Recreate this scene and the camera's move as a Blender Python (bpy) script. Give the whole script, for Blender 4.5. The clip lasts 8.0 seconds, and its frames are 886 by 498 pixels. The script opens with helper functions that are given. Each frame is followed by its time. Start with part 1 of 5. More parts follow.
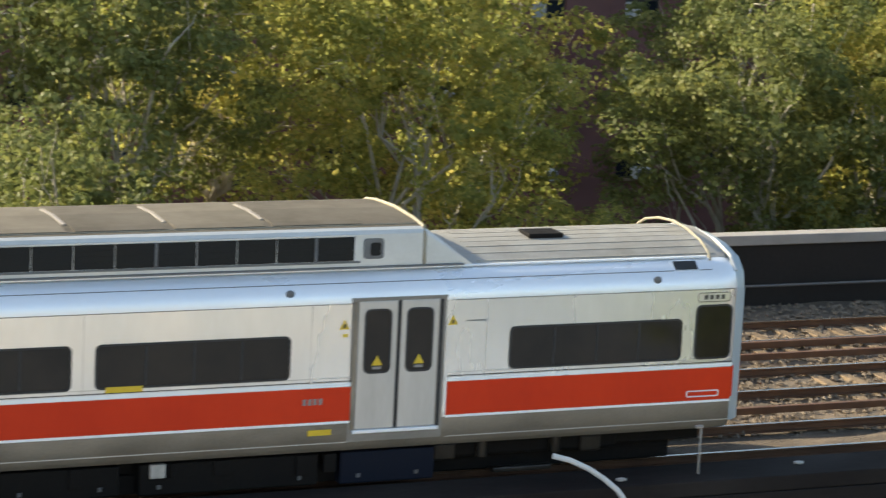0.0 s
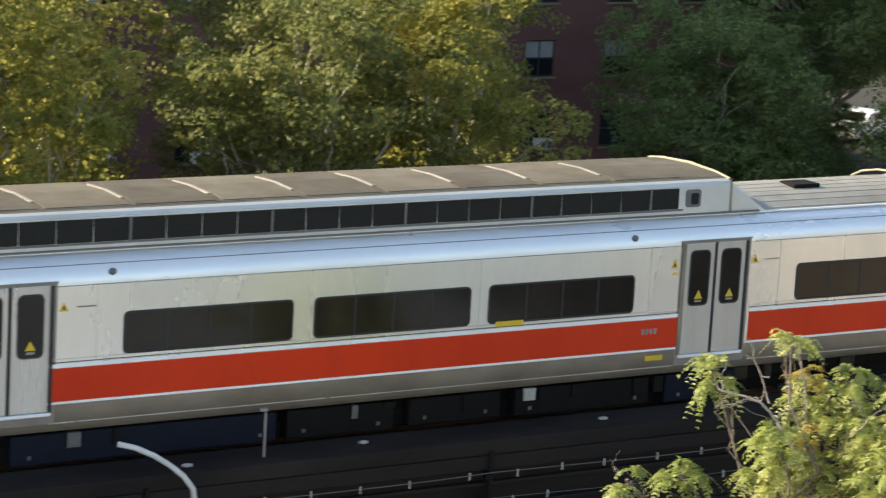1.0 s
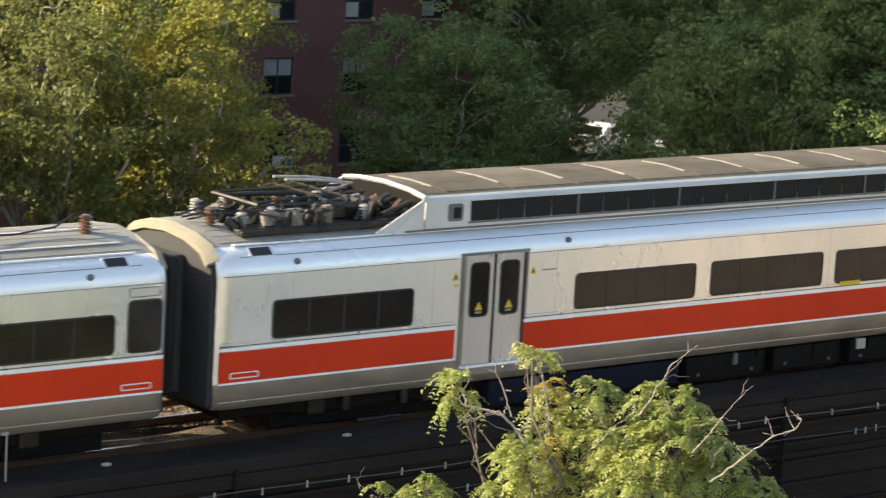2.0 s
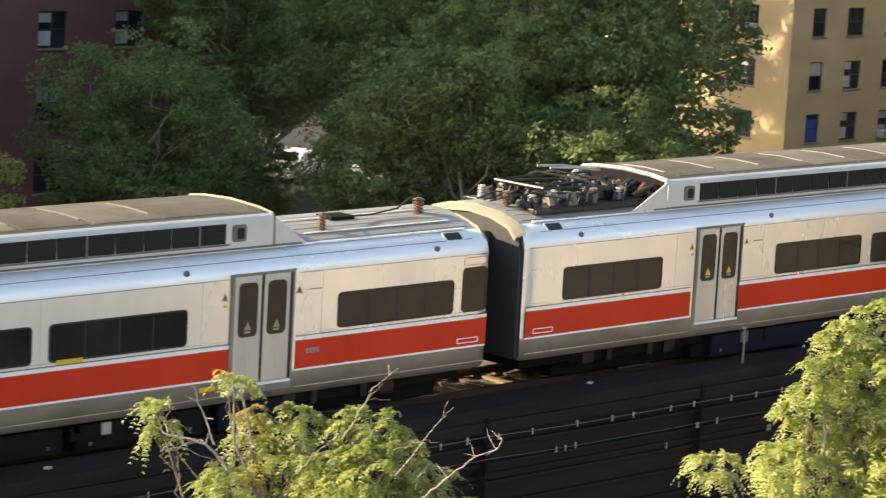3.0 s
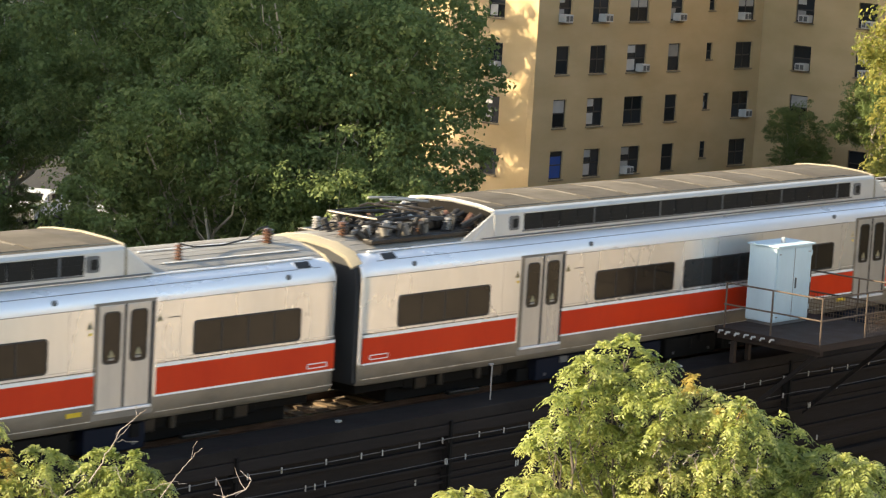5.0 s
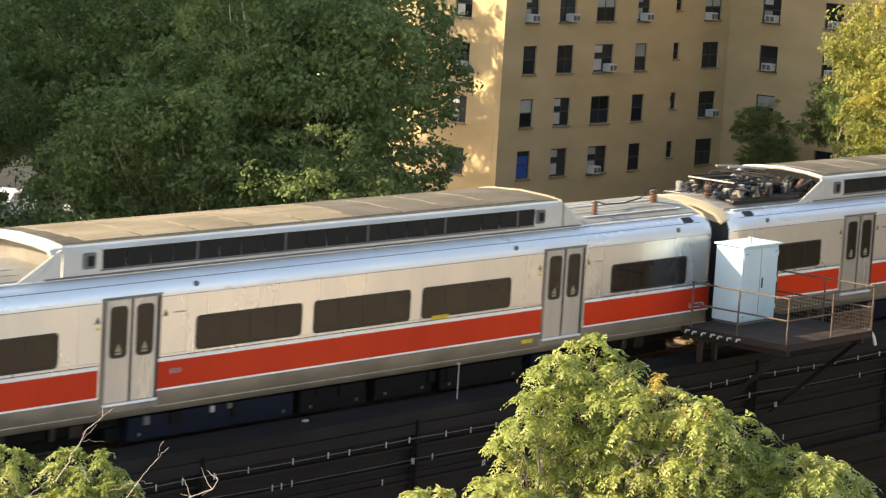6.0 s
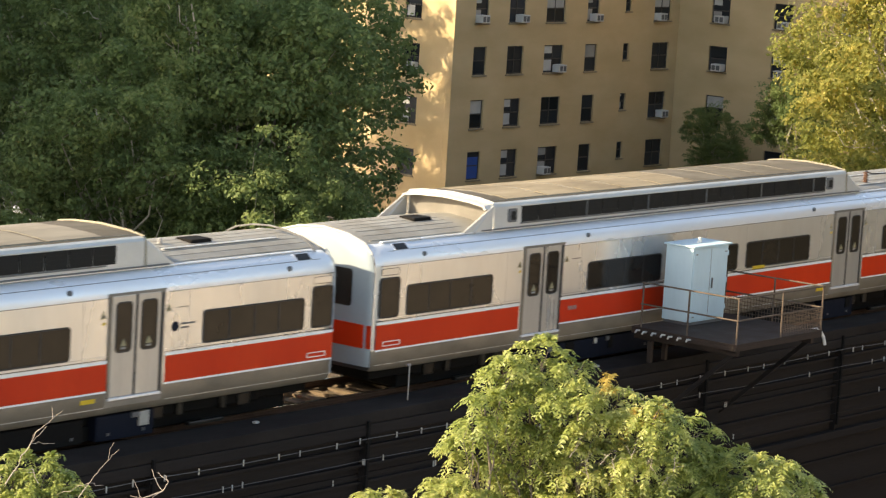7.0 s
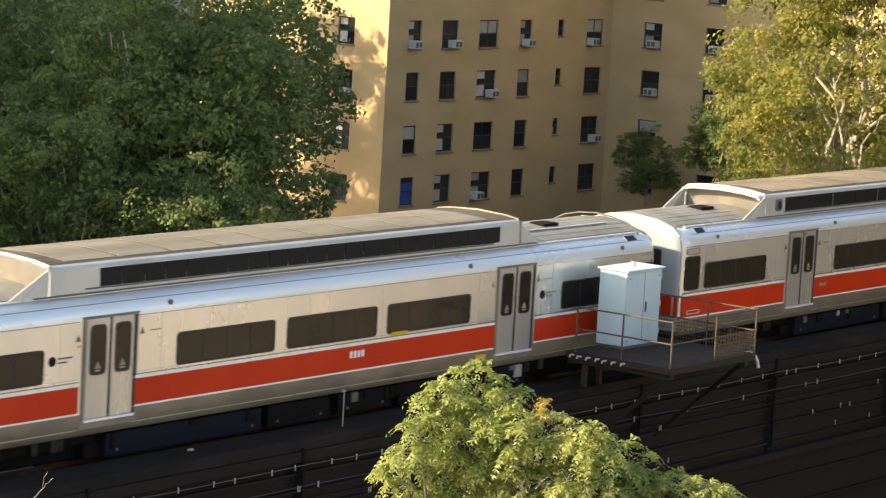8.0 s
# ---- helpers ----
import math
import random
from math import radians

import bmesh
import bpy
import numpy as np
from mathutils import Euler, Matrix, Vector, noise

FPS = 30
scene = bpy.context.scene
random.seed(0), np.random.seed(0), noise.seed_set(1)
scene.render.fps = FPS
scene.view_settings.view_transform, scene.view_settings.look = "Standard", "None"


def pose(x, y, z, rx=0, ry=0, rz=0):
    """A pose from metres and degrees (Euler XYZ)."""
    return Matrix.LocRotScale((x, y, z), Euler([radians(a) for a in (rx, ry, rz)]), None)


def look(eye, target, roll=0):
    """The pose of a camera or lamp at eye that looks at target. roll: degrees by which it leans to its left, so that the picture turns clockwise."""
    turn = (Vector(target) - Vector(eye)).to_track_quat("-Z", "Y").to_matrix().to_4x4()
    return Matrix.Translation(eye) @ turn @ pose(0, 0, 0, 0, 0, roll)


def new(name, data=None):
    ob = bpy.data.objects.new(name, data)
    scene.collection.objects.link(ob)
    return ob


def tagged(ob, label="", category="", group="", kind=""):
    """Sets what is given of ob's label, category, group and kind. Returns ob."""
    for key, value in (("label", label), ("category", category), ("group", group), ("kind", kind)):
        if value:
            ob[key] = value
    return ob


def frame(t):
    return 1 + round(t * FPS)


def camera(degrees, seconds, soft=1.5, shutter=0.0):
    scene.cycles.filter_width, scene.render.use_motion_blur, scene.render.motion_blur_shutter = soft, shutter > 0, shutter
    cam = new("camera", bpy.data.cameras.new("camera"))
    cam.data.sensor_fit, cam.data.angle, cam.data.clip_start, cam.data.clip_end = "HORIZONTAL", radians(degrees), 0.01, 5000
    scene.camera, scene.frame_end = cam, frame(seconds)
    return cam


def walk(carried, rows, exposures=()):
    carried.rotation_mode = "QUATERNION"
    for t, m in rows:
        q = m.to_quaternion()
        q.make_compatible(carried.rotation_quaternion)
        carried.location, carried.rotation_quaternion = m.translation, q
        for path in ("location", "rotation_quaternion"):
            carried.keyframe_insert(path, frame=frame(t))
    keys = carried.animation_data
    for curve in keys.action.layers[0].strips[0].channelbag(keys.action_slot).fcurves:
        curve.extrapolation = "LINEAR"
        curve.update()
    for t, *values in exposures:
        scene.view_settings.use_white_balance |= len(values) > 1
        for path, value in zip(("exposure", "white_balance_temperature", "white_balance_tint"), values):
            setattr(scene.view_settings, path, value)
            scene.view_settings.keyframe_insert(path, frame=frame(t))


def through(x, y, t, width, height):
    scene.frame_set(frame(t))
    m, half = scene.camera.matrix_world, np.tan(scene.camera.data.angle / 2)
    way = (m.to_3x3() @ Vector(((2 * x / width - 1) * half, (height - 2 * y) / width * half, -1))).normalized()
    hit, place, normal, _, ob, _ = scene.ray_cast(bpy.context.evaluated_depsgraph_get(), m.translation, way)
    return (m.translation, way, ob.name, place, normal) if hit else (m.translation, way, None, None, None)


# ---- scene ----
cam = camera(17.852, 8.0, soft=1.25, shutter=0.2)
ROWS = [
    (0.0, 79.037, -2.846, -23.196),
    (0.5, 78.928, -3.101, -27.645),
    (1.0, 79.203, -3.232, -32.198),
    (1.5, 79.619, -3.570, -35.345),
    (1.7, 79.705, -3.439, -36.140),
    (2.8, 80.527, -3.192, -42.462),
    (3.0, 80.732, -3.132, -43.775),
    (3.5, 81.273, -3.319, -46.683),
    (3.7, 81.337, -3.303, -47.617),
    (4.0, 81.487, -3.238, -48.247),
    (4.5, 81.677, -3.267, -48.661),
    (6.0, 81.839, -3.453, -49.610),
    (6.5, 81.744, -3.562, -50.092),
    (7.0, 81.918, -3.462, -50.630),
    (7.5, 82.244, -3.354, -51.160),
    (8.0, 82.519, -3.271, -52.014),
]
walk(cam, [(t, pose(0, 0, 11.76, rx, ry, rz)) for t, rx, ry, rz in ROWS], exposures=[(0.0, 1.05, 6900, 6), (1.5, 1.05, 7100, 8), (3.0, 1.18, 7500, 10), (6.0, 1.2, 7600, 10), (8.0, 1.0, 7700, 10)])

# ---- light ----
SUN_TO = Vector((-0.77, 0.64, 0.0)).normalized()
SUN_EL = radians(26)
world = bpy.data.worlds.new("sky")
scene.world = world
world.use_nodes = True
wn = world.node_tree.nodes
sky = wn.new("ShaderNodeTexSky")
sky.sky_type = "NISHITA"
sky.sun_disc = False
sky.sun_elevation = SUN_EL
sky.sun_rotation = math.atan2(SUN_TO.x, SUN_TO.y)
sky.air_density, sky.dust_density = 1.0, 1.5
wn["Background"].inputs["Strength"].default_value = 0.15
world.node_tree.links.new(sky.outputs["Color"], wn["Background"].inputs["Color"])
sun = new("sun", bpy.data.lights.new("sun", "SUN"))
sun.data.energy, sun.data.angle, sun.data.color = 5.0, radians(0.6), (1.0, 0.89, 0.70)
toward = Vector((SUN_TO.x * math.cos(SUN_EL), SUN_TO.y * math.cos(SUN_EL), math.sin(SUN_EL)))
sun.matrix_world = look(toward * 300, (0, 0, 0))


# ---- materials ----
def material(name, a, b, rough=0.7, metal=0.0, scale=3.0, fine=40.0, bump=0.2, stretch=(1, 1, 1), each=0.0, spec=0.5, depth=0.02):
    """Two tones mixed by coarse and fine noise, with relief; each: how far single pieces differ."""
    m = bpy.data.materials.new(name)
    m.use_nodes = True
    t = m.node_tree
    n, link = t.nodes, t.links.new
    p = n["Principled BSDF"]
    coord, mp = n.new("ShaderNodeTexCoord"), n.new("ShaderNodeMapping")
    mp.inputs["Scale"].default_value = stretch
    link(coord.outputs["Object"], mp.inputs["Vector"])
    big, small = n.new("ShaderNodeTexNoise"), n.new("ShaderNodeTexNoise")
    big.inputs["Scale"].default_value, small.inputs["Scale"].default_value = scale, fine
    big.inputs["Detail"].default_value, small.inputs["Detail"].default_value = 5, 4
    for q in (big, small):
        link(mp.outputs["Vector"], q.inputs["Vector"])
    mix = n.new("ShaderNodeMix")
    mix.data_type = "RGBA"
    mix.inputs["A"].default_value, mix.inputs["B"].default_value = (*a, 1), (*b, 1)
    add = n.new("ShaderNodeMath")
    add.operation = "MULTIPLY_ADD"
    add.inputs[1].default_value = 0.45
    link(small.outputs["Fac"], add.inputs[0])
    ramp = n.new("ShaderNodeMapRange")
    ramp.inputs["From Min"].default_value, ramp.inputs["From Max"].default_value = 0.32, 0.68
    link(big.outputs["Fac"], ramp.inputs["Value"])
    half = n.new("ShaderNodeMath")
    half.operation = "MULTIPLY"
    half.inputs[1].default_value = 0.6
    link(ramp.outputs["Result"], half.inputs[0])
    link(half.outputs[0], add.inputs[2])
    link(add.outputs[0], mix.inputs["Factor"])
    colour = mix.outputs["Result"]
    if each:
        info, hsv = n.new("ShaderNodeObjectInfo"), n.new("ShaderNodeHueSaturation")
        rng = n.new("ShaderNodeMapRange")
        rng.inputs["To Min"].default_value, rng.inputs["To Max"].default_value = 1 - each, 1 + each
        link(info.outputs["Random"], rng.inputs["Value"])
        link(rng.outputs["Result"], hsv.inputs["Value"])
        link(colour, hsv.inputs["Color"])
        colour = hsv.outputs["Color"]
    link(colour, p.inputs["Base Color"])
    p.inputs["Metallic"].default_value = metal
    gloss = n.new("ShaderNodeMapRange")
    gloss.inputs["From Min"].default_value, gloss.inputs["From Max"].default_value = 0.3, 0.7
    gloss.inputs["To Min"].default_value, gloss.inputs["To Max"].default_value = rough * 0.82, min(1.0, rough * 1.22)
    link(big.outputs["Fac"], gloss.inputs["Value"])
    link(gloss.outputs["Result"], p.inputs["Roughness"])
    p.inputs["Specular IOR Level"].default_value = spec
    if bump:
        bp = n.new("ShaderNodeBump")
        bp.inputs["Strength"].default_value, bp.inputs["Distance"].default_value = bump, depth
        link(small.outputs["Fac"], bp.inputs["Height"])
        link(bp.outputs["Normal"], p.inputs["Normal"])
    return m


def leaf_material(name, a, b, c, through=0.4, rough=0.6, spec=0.2):
    """Leaves: a colour for each leaf, glossy, and light shining through."""
    m = bpy.data.materials.new(name)
    m.use_nodes = True
    t = m.node_tree
    n, link = t.nodes, t.links.new
    p, out = n["Principled BSDF"], n["Material Output"]
    geo, ramp = n.new("ShaderNodeNewGeometry"), n.new("ShaderNodeValToRGB")
    ramp.color_ramp.elements[0].color, ramp.color_ramp.elements[1].color = (*a, 1), (*c, 1)
    ramp.color_ramp.elements.new(0.6).color = (*b, 1)
    noise_ = n.new("ShaderNodeTexNoise")
    coord = n.new("ShaderNodeTexCoord")
    noise_.inputs["Scale"].default_value = 0.5
    link(coord.outputs["Object"], noise_.inputs["Vector"])
    mixer = n.new("ShaderNodeMath")
    mixer.operation = "MULTIPLY_ADD"
    mixer.inputs[1].default_value = 0.55
    link(geo.outputs["Random Per Island"], mixer.inputs[0])
    rng = n.new("ShaderNodeMapRange")
    rng.inputs["From Min"].default_value, rng.inputs["From Max"].default_value = 0.35, 0.65
    rng.inputs["To Max"].default_value = 0.45
    link(noise_.outputs["Fac"], rng.inputs["Value"])
    link(rng.outputs["Result"], mixer.inputs[2])
    link(mixer.outputs[0], ramp.inputs["Fac"])
    link(ramp.outputs["Color"], p.inputs["Base Color"])
    p.inputs["Roughness"].default_value, p.inputs["Specular IOR Level"].default_value = rough, spec
    tr, mx = n.new("ShaderNodeBsdfTranslucent"), n.new("ShaderNodeMixShader")
    link(ramp.outputs["Color"], tr.inputs["Color"])
    mx.inputs["Fac"].default_value = through
    link(p.outputs["BSDF"], mx.inputs[1])
    link(tr.outputs["BSDF"], mx.inputs[2])
    link(mx.outputs["Shader"], out.inputs["Surface"])
    return m


STEEL = material("brushed_steel", (0.84, 0.84, 0.83), (0.67, 0.66, 0.635), 0.27, 0.7, 0.5, 6, 0.0, (1.3, 1, 0.4))
SKIRT = material("dusty_steel_skirt", (0.32, 0.275, 0.215), (0.15, 0.126, 0.096), 0.45, 0.4, 0.9, 20, 0.0, (0.8, 1, 2))
# bright trim; the blue-white tone stands for sky mirrored in the shoulder
SHOULDER = material("silver_trim_and_sky_sheen", (0.88, 0.90, 0.93), (0.78, 0.80, 0.83), 0.30, 0.35, 0.7, 25, 0.04, (0.4, 1, 1))
ROOF = material("ribbed_grey_roof", (0.40, 0.385, 0.35), (0.22, 0.205, 0.175), 0.6, 0.25, 1.1, 14, 0.1)
POD_TOP = material("dirty_roof_pod_top", (0.135, 0.118, 0.092), (0.065, 0.056, 0.044), 0.85, 0.0, 1.1, 9, 0.2, spec=0.25)
POD_SIDE = material("white_painted_pod", (0.66, 0.66, 0.64), (0.50, 0.50, 0.48), 0.42, 0.3, 0.8, 20, 0.05)
RED = material("red_vinyl_stripe", (0.70, 0.040, 0.004), (0.57, 0.030, 0.004), 0.45, 0.0, 0.6, 9, 0.0, (1.3, 1, 0.5), spec=0.25)
WHITE = material("white_vinyl_line", (0.92, 0.92, 0.91), (0.82, 0.82, 0.80), 0.4, 0.0, 2, 30, 0.03)
# dark tone chosen for what the far coach sides mirror
OLIVE = material("olive_reflected_wall", (0.075, 0.064, 0.034), (0.05, 0.042, 0.023), 0.9, 0.0, 0.3, 14, 0.3)
MUTED = material("faded_sticker", (0.36, 0.31, 0.17), (0.26, 0.225, 0.13), 0.6, 0.0, 6, 40, 0.03)
# warm mottling stands for reflections and the lit interior
GLASS = material("dark_train_glass", (0.008, 0.008, 0.008), (0.034, 0.026, 0.020), 0.08, 0.0, 0.6, 4, 0.02, spec=0.3)
DOORFRAME = material("recess_shaded_surround", (0.30, 0.28, 0.255), (0.18, 0.168, 0.15), 0.45, 0.4, 1, 20, 0.0)
STRAP = material("dull_strap", (0.22, 0.20, 0.17), (0.15, 0.135, 0.115), 0.7, 0.1, 2, 20, 0.1)
GASKET = material("black_rubber", (0.016, 0.016, 0.017), (0.028, 0.027, 0.026), 0.65, 0.0, 5, 60, 0.1)
# tone lowered to stand for shade on set-back door leaves
DOOR = material("door_steel", (0.58, 0.575, 0.56), (0.43, 0.425, 0.41), 0.32, 0.6, 0.9, 12, 0.0, (3, 1, 0.5))
# underframe black, also painted where pod hollows and rooms lie in shade
DARK = material("black_underframe_and_shade", (0.006, 0.006, 0.0065), (0.018, 0.016, 0.014), 0.8, 0.0, 1.5, 18, 0.3, spec=0.1)
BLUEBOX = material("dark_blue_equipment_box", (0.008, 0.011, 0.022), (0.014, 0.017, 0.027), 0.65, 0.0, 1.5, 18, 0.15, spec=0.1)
BELLOWS = material("black_bellows_and_shaded_end", (0.03, 0.032, 0.034), (0.05, 0.05, 0.05), 0.65, 0.0, 1.5, 15, 0.2)
CREAM = material("cream_end_arch", (0.38, 0.34, 0.25), (0.25, 0.22, 0.16), 0.5, 0.1, 1.2, 18, 0.1)
CABEND = material("blue_grey_cab_end", (0.40, 0.46, 0.49), (0.31, 0.36, 0.385), 0.45, 0.1, 0.8, 18, 0.06)
YELLOW = material("yellow_sticker", (0.75, 0.52, 0.03), (0.65, 0.42, 0.02), 0.5, 0.0, 6, 40, 0.03)
BLACKPAINT = material("black_print", (0.02, 0.02, 0.02), (0.03, 0.03, 0.03), 0.5, 0.0, 6, 40, 0.0)
PORCELAIN = material("grey_porcelain", (0.27, 0.265, 0.26), (0.40, 0.385, 0.36), 0.3, 0.0, 6, 40, 0.05)
BROWNPORC = material("brown_porcelain", (0.10, 0.05, 0.035), (0.15, 0.08, 0.05), 0.25, 0.0, 6, 40, 0.05)
PANTO = material("oily_pantograph_steel", (0.014, 0.013, 0.012), (0.05, 0.044, 0.038), 0.38, 0.5, 3, 30, 0.15)
RAIL = material("rusty_rail", (0.16, 0.075, 0.035), (0.09, 0.045, 0.025), 0.6, 0.3, 2, 40, 0.2)
RAILTOP = material("shiny_rail_head", (0.50, 0.47, 0.43), (0.35, 0.32, 0.29), 0.25, 0.9, 1, 40, 0.05, (0.2, 3, 3))
TIE = material("weathered_tie", (0.24, 0.165, 0.095), (0.12, 0.085, 0.05), 0.85, 0.0, 2, 25, 0.4, (0.6, 4, 1), each=0.3)
BALLAST = material("ballast_stone", (0.18, 0.135, 0.09), (0.075, 0.056, 0.04), 0.9, 0.0, 1.2, 22, 1.0, depth=0.06)
STONE = material("ballast_chip", (0.24, 0.185, 0.13), (0.11, 0.085, 0.06), 0.9, 0.0, 4, 30, 0.3, each=0.3)
WALKWAY = material("dark_concrete_walkway", (0.034, 0.029, 0.026), (0.012, 0.010, 0.0095), 0.9, 0.0, 0.7, 12, 0.3, (0.5, 1, 1), spec=0.1)
GIRDER = material("dark_steel_girder", (0.009, 0.0075, 0.007), (0.030, 0.0245, 0.022), 0.8, 0.0, 0.7, 11, 0.35, (0.25, 1, 2.2), spec=0.15)
PARAPET = material("dark_parapet", (0.016, 0.014, 0.013), (0.036, 0.031, 0.027), 0.85, 0.0, 0.6, 10, 0.3, spec=0.15)
COPING = material("pale_coping", (0.34, 0.31, 0.28), (0.24, 0.22, 0.20), 0.75, 0.0, 1.2, 14, 0.3)
CABLE = material("grey_cable", (0.09, 0.085, 0.08), (0.15, 0.14, 0.13), 0.5, 0.1, 3, 30, 0.1)
CLIP = material("pale_cable_clip", (0.55, 0.53, 0.49), (0.36, 0.34, 0.30), 0.6, 0.1, 6, 40, 0.1)
PIPE = material("white_plastic_pipe", (0.72, 0.71, 0.69), (0.55, 0.54, 0.50), 0.45, 0.0, 3, 20, 0.05)
CABINET = material("pale_blue_cabinet_paint", (0.60, 0.76, 0.83), (0.50, 0.65, 0.71), 0.45, 0.0, 1.6, 14, 0.05, (1, 1, 0.4))
# rust tones lowered further to stand for shade over the platform
RAILING = material("rusty_shaded_railing", (0.085, 0.058, 0.042), (0.15, 0.115, 0.088), 0.75, 0.1, 5, 40, 0.2, spec=0.25)
DECK = material("rusty_shaded_deck", (0.030, 0.022, 0.018), (0.06, 0.043, 0.034), 0.8, 0.1, 2, 25, 0.3, spec=0.2)
TANWALL = material("tan_brickwork", (0.68, 0.50, 0.275), (0.52, 0.375, 0.195), 0.9, 0.0, 0.3, 16, 0.5, (1, 1, 2.2))
REDBRICK = material("dark_red_brickwork", (0.235, 0.105, 0.088), (0.165, 0.072, 0.062), 0.9, 0.0, 0.25, 14, 0.35, (1, 1, 3))
FRAME = material("dark_window_frame", (0.035, 0.033, 0.032), (0.055, 0.05, 0.047), 0.55, 0.1, 4, 40, 0.1)
PANE = material("window_glass", (0.020, 0.024, 0.030), (0.034, 0.038, 0.042), 0.08, 0.0, 0.5, 3, 0.01, spec=0.3, each=0.5)
BLIND = material("pale_blind", (0.50, 0.48, 0.44), (0.38, 0.37, 0.35), 0.8, 0.0, 2, 20, 0.05, each=0.35)
BLUECURTAIN = material("blue_curtain", (0.02, 0.07, 0.28), (0.03, 0.10, 0.36), 0.8, 0.0, 4, 20, 0.1)
ACWHITE = material("white_air_conditioner", (0.66, 0.65, 0.62), (0.54, 0.53, 0.50), 0.5, 0.0, 3, 30, 0.05)
GRILLE = material("grey_grille", (0.10, 0.10, 0.10), (0.18, 0.18, 0.18), 0.6, 0.2, 4, 40, 0.1)
SILL = material("stone_sill", (0.33, 0.25, 0.15), (0.26, 0.20, 0.13), 0.85, 0.0, 2, 25, 0.2)
ASPHALT = material("asphalt", (0.042, 0.040, 0.038), (0.062, 0.060, 0.056), 0.95, 0.0, 0.3, 20, 0.4, spec=0.15)
BARK = material("pale_mottled_bark", (0.52, 0.47, 0.38), (0.26, 0.22, 0.165), 0.85, 0.0, 2.5, 18, 0.5, (1, 1, 0.4))
PALETWIG = material("bleached_bare_wood", (0.46, 0.39, 0.34), (0.27, 0.225, 0.19), 0.85, 0.0, 4, 30, 0.3)
TWIGBARK = material("grey_twig_bark", (0.22, 0.18, 0.145), (0.12, 0.098, 0.078), 0.85, 0.0, 4, 30, 0.3)
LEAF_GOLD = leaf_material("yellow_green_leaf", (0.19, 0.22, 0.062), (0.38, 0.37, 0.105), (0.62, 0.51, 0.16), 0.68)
# duller, darker copy of the plane leaf, for trees out of the sun
LEAF_MID = leaf_material("shaded_plane_leaf", (0.135, 0.165, 0.052), (0.205, 0.22, 0.070), (0.33, 0.31, 0.10), 0.5, 0.55, 0.3)
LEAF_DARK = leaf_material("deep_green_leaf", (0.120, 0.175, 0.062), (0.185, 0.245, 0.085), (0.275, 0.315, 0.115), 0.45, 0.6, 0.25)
LEAF_NEAR = leaf_material("light_green_leaflet", (0.215, 0.275, 0.072), (0.44, 0.475, 0.15), (0.72, 0.67, 0.30), 0.5, 0.4, 0.4)
LEAF_RUST = leaf_material("orange_dry_leaflet", (0.30, 0.23, 0.06), (0.46, 0.35, 0.10), (0.55, 0.45, 0.16), 0.4)
# tones of the unseen slabs that the coach sides mirror
PAVING = material("pale_reflector", (0.40, 0.39, 0.37), (0.30, 0.29, 0.275), 0.85, 0.0, 0.4, 15, 0.2)
PAVING_GREY = material("blue_grey_reflector", (0.34, 0.375, 0.42), (0.26, 0.285, 0.32), 0.85, 0.0, 0.4, 15, 0.2)
# unseen facade tone, set by the reflections wanted on the coaches
FACADE = material("pale_reflected_stone", (0.43, 0.365, 0.29), (0.34, 0.285, 0.225), 0.9, 0.0, 0.3, 14, 0.3)
CARPAINT = material("white_car_paint", (0.72, 0.73, 0.75), (0.66, 0.67, 0.69), 0.2, 0.0, 1, 20, 0.0)
SILVERPAINT = material("silver_car_paint", (0.42, 0.44, 0.47), (0.36, 0.38, 0.40), 0.25, 0.4, 1, 20, 0.0)
TYRE = material("tyre_rubber", (0.02, 0.02, 0.02), (0.03, 0.03, 0.03), 0.85, 0.0, 6, 40, 0.2)


# ---- mesh tools ----
def thing(name, label, category, at=(0, 0, 0), turn=0.0, group="", kind=""):
    ob = new(name)
    ob.matrix_basis = pose(*at, 0, 0, turn)
    return tagged(ob, label, category, group, kind)


def mesh_of(bm, mat, name="mesh", smooth=False):
    me = bpy.data.meshes.new(name)
    bm.to_mesh(me)
    bm.free()
    me.materials.append(mat)
    if smooth:
        me.polygons.foreach_set("use_smooth", [True] * len(me.polygons))
        me.set_sharp_from_angle(angle=radians(38))
    return me


def part(name, bm, mat, parent, label="", smooth=False, at=None):
    """Links a bmesh, or a mesh made before, as one mesh object under a thing or part."""
    ob = new(name, bm if isinstance(bm, bpy.types.Mesh) else mesh_of(bm, mat, name, smooth))
    ob.parent = parent
    if at is not None:
        ob.matrix_basis = at if isinstance(at, Matrix) else Matrix.Translation(at)
    return tagged(ob, label) if label else ob


def box(lo, hi, bevel=0.0, bm=None):
    bm = bm or bmesh.new()
    c = [(a + b) / 2 for a, b in zip(lo, hi)]
    d = [abs(b - a) for a, b in zip(lo, hi)]
    got = bmesh.ops.create_cube(bm, size=1, matrix=Matrix.Translation(c) @ Matrix.Diagonal((*d, 1)))
    if bevel:
        edges = list({e for v in got["verts"] for e in v.link_edges})
        bmesh.ops.bevel(bm, geom=edges, offset=min(bevel, min(d) * 0.45), segments=2, affect="EDGES", profile=0.5)
    return bm


def rod(a, b, r, bm=None, r2=None, seg=8):
    bm = bm or bmesh.new()
    a, b = Vector(a), Vector(b)
    d = b - a
    m = Matrix.Translation((a + b) / 2) @ d.to_track_quat("Z", "Y").to_matrix().to_4x4()
    bmesh.ops.create_cone(bm, cap_ends=True, segments=seg, radius1=r, radius2=r if r2 is None else r2, depth=d.length, matrix=m)
    return bm


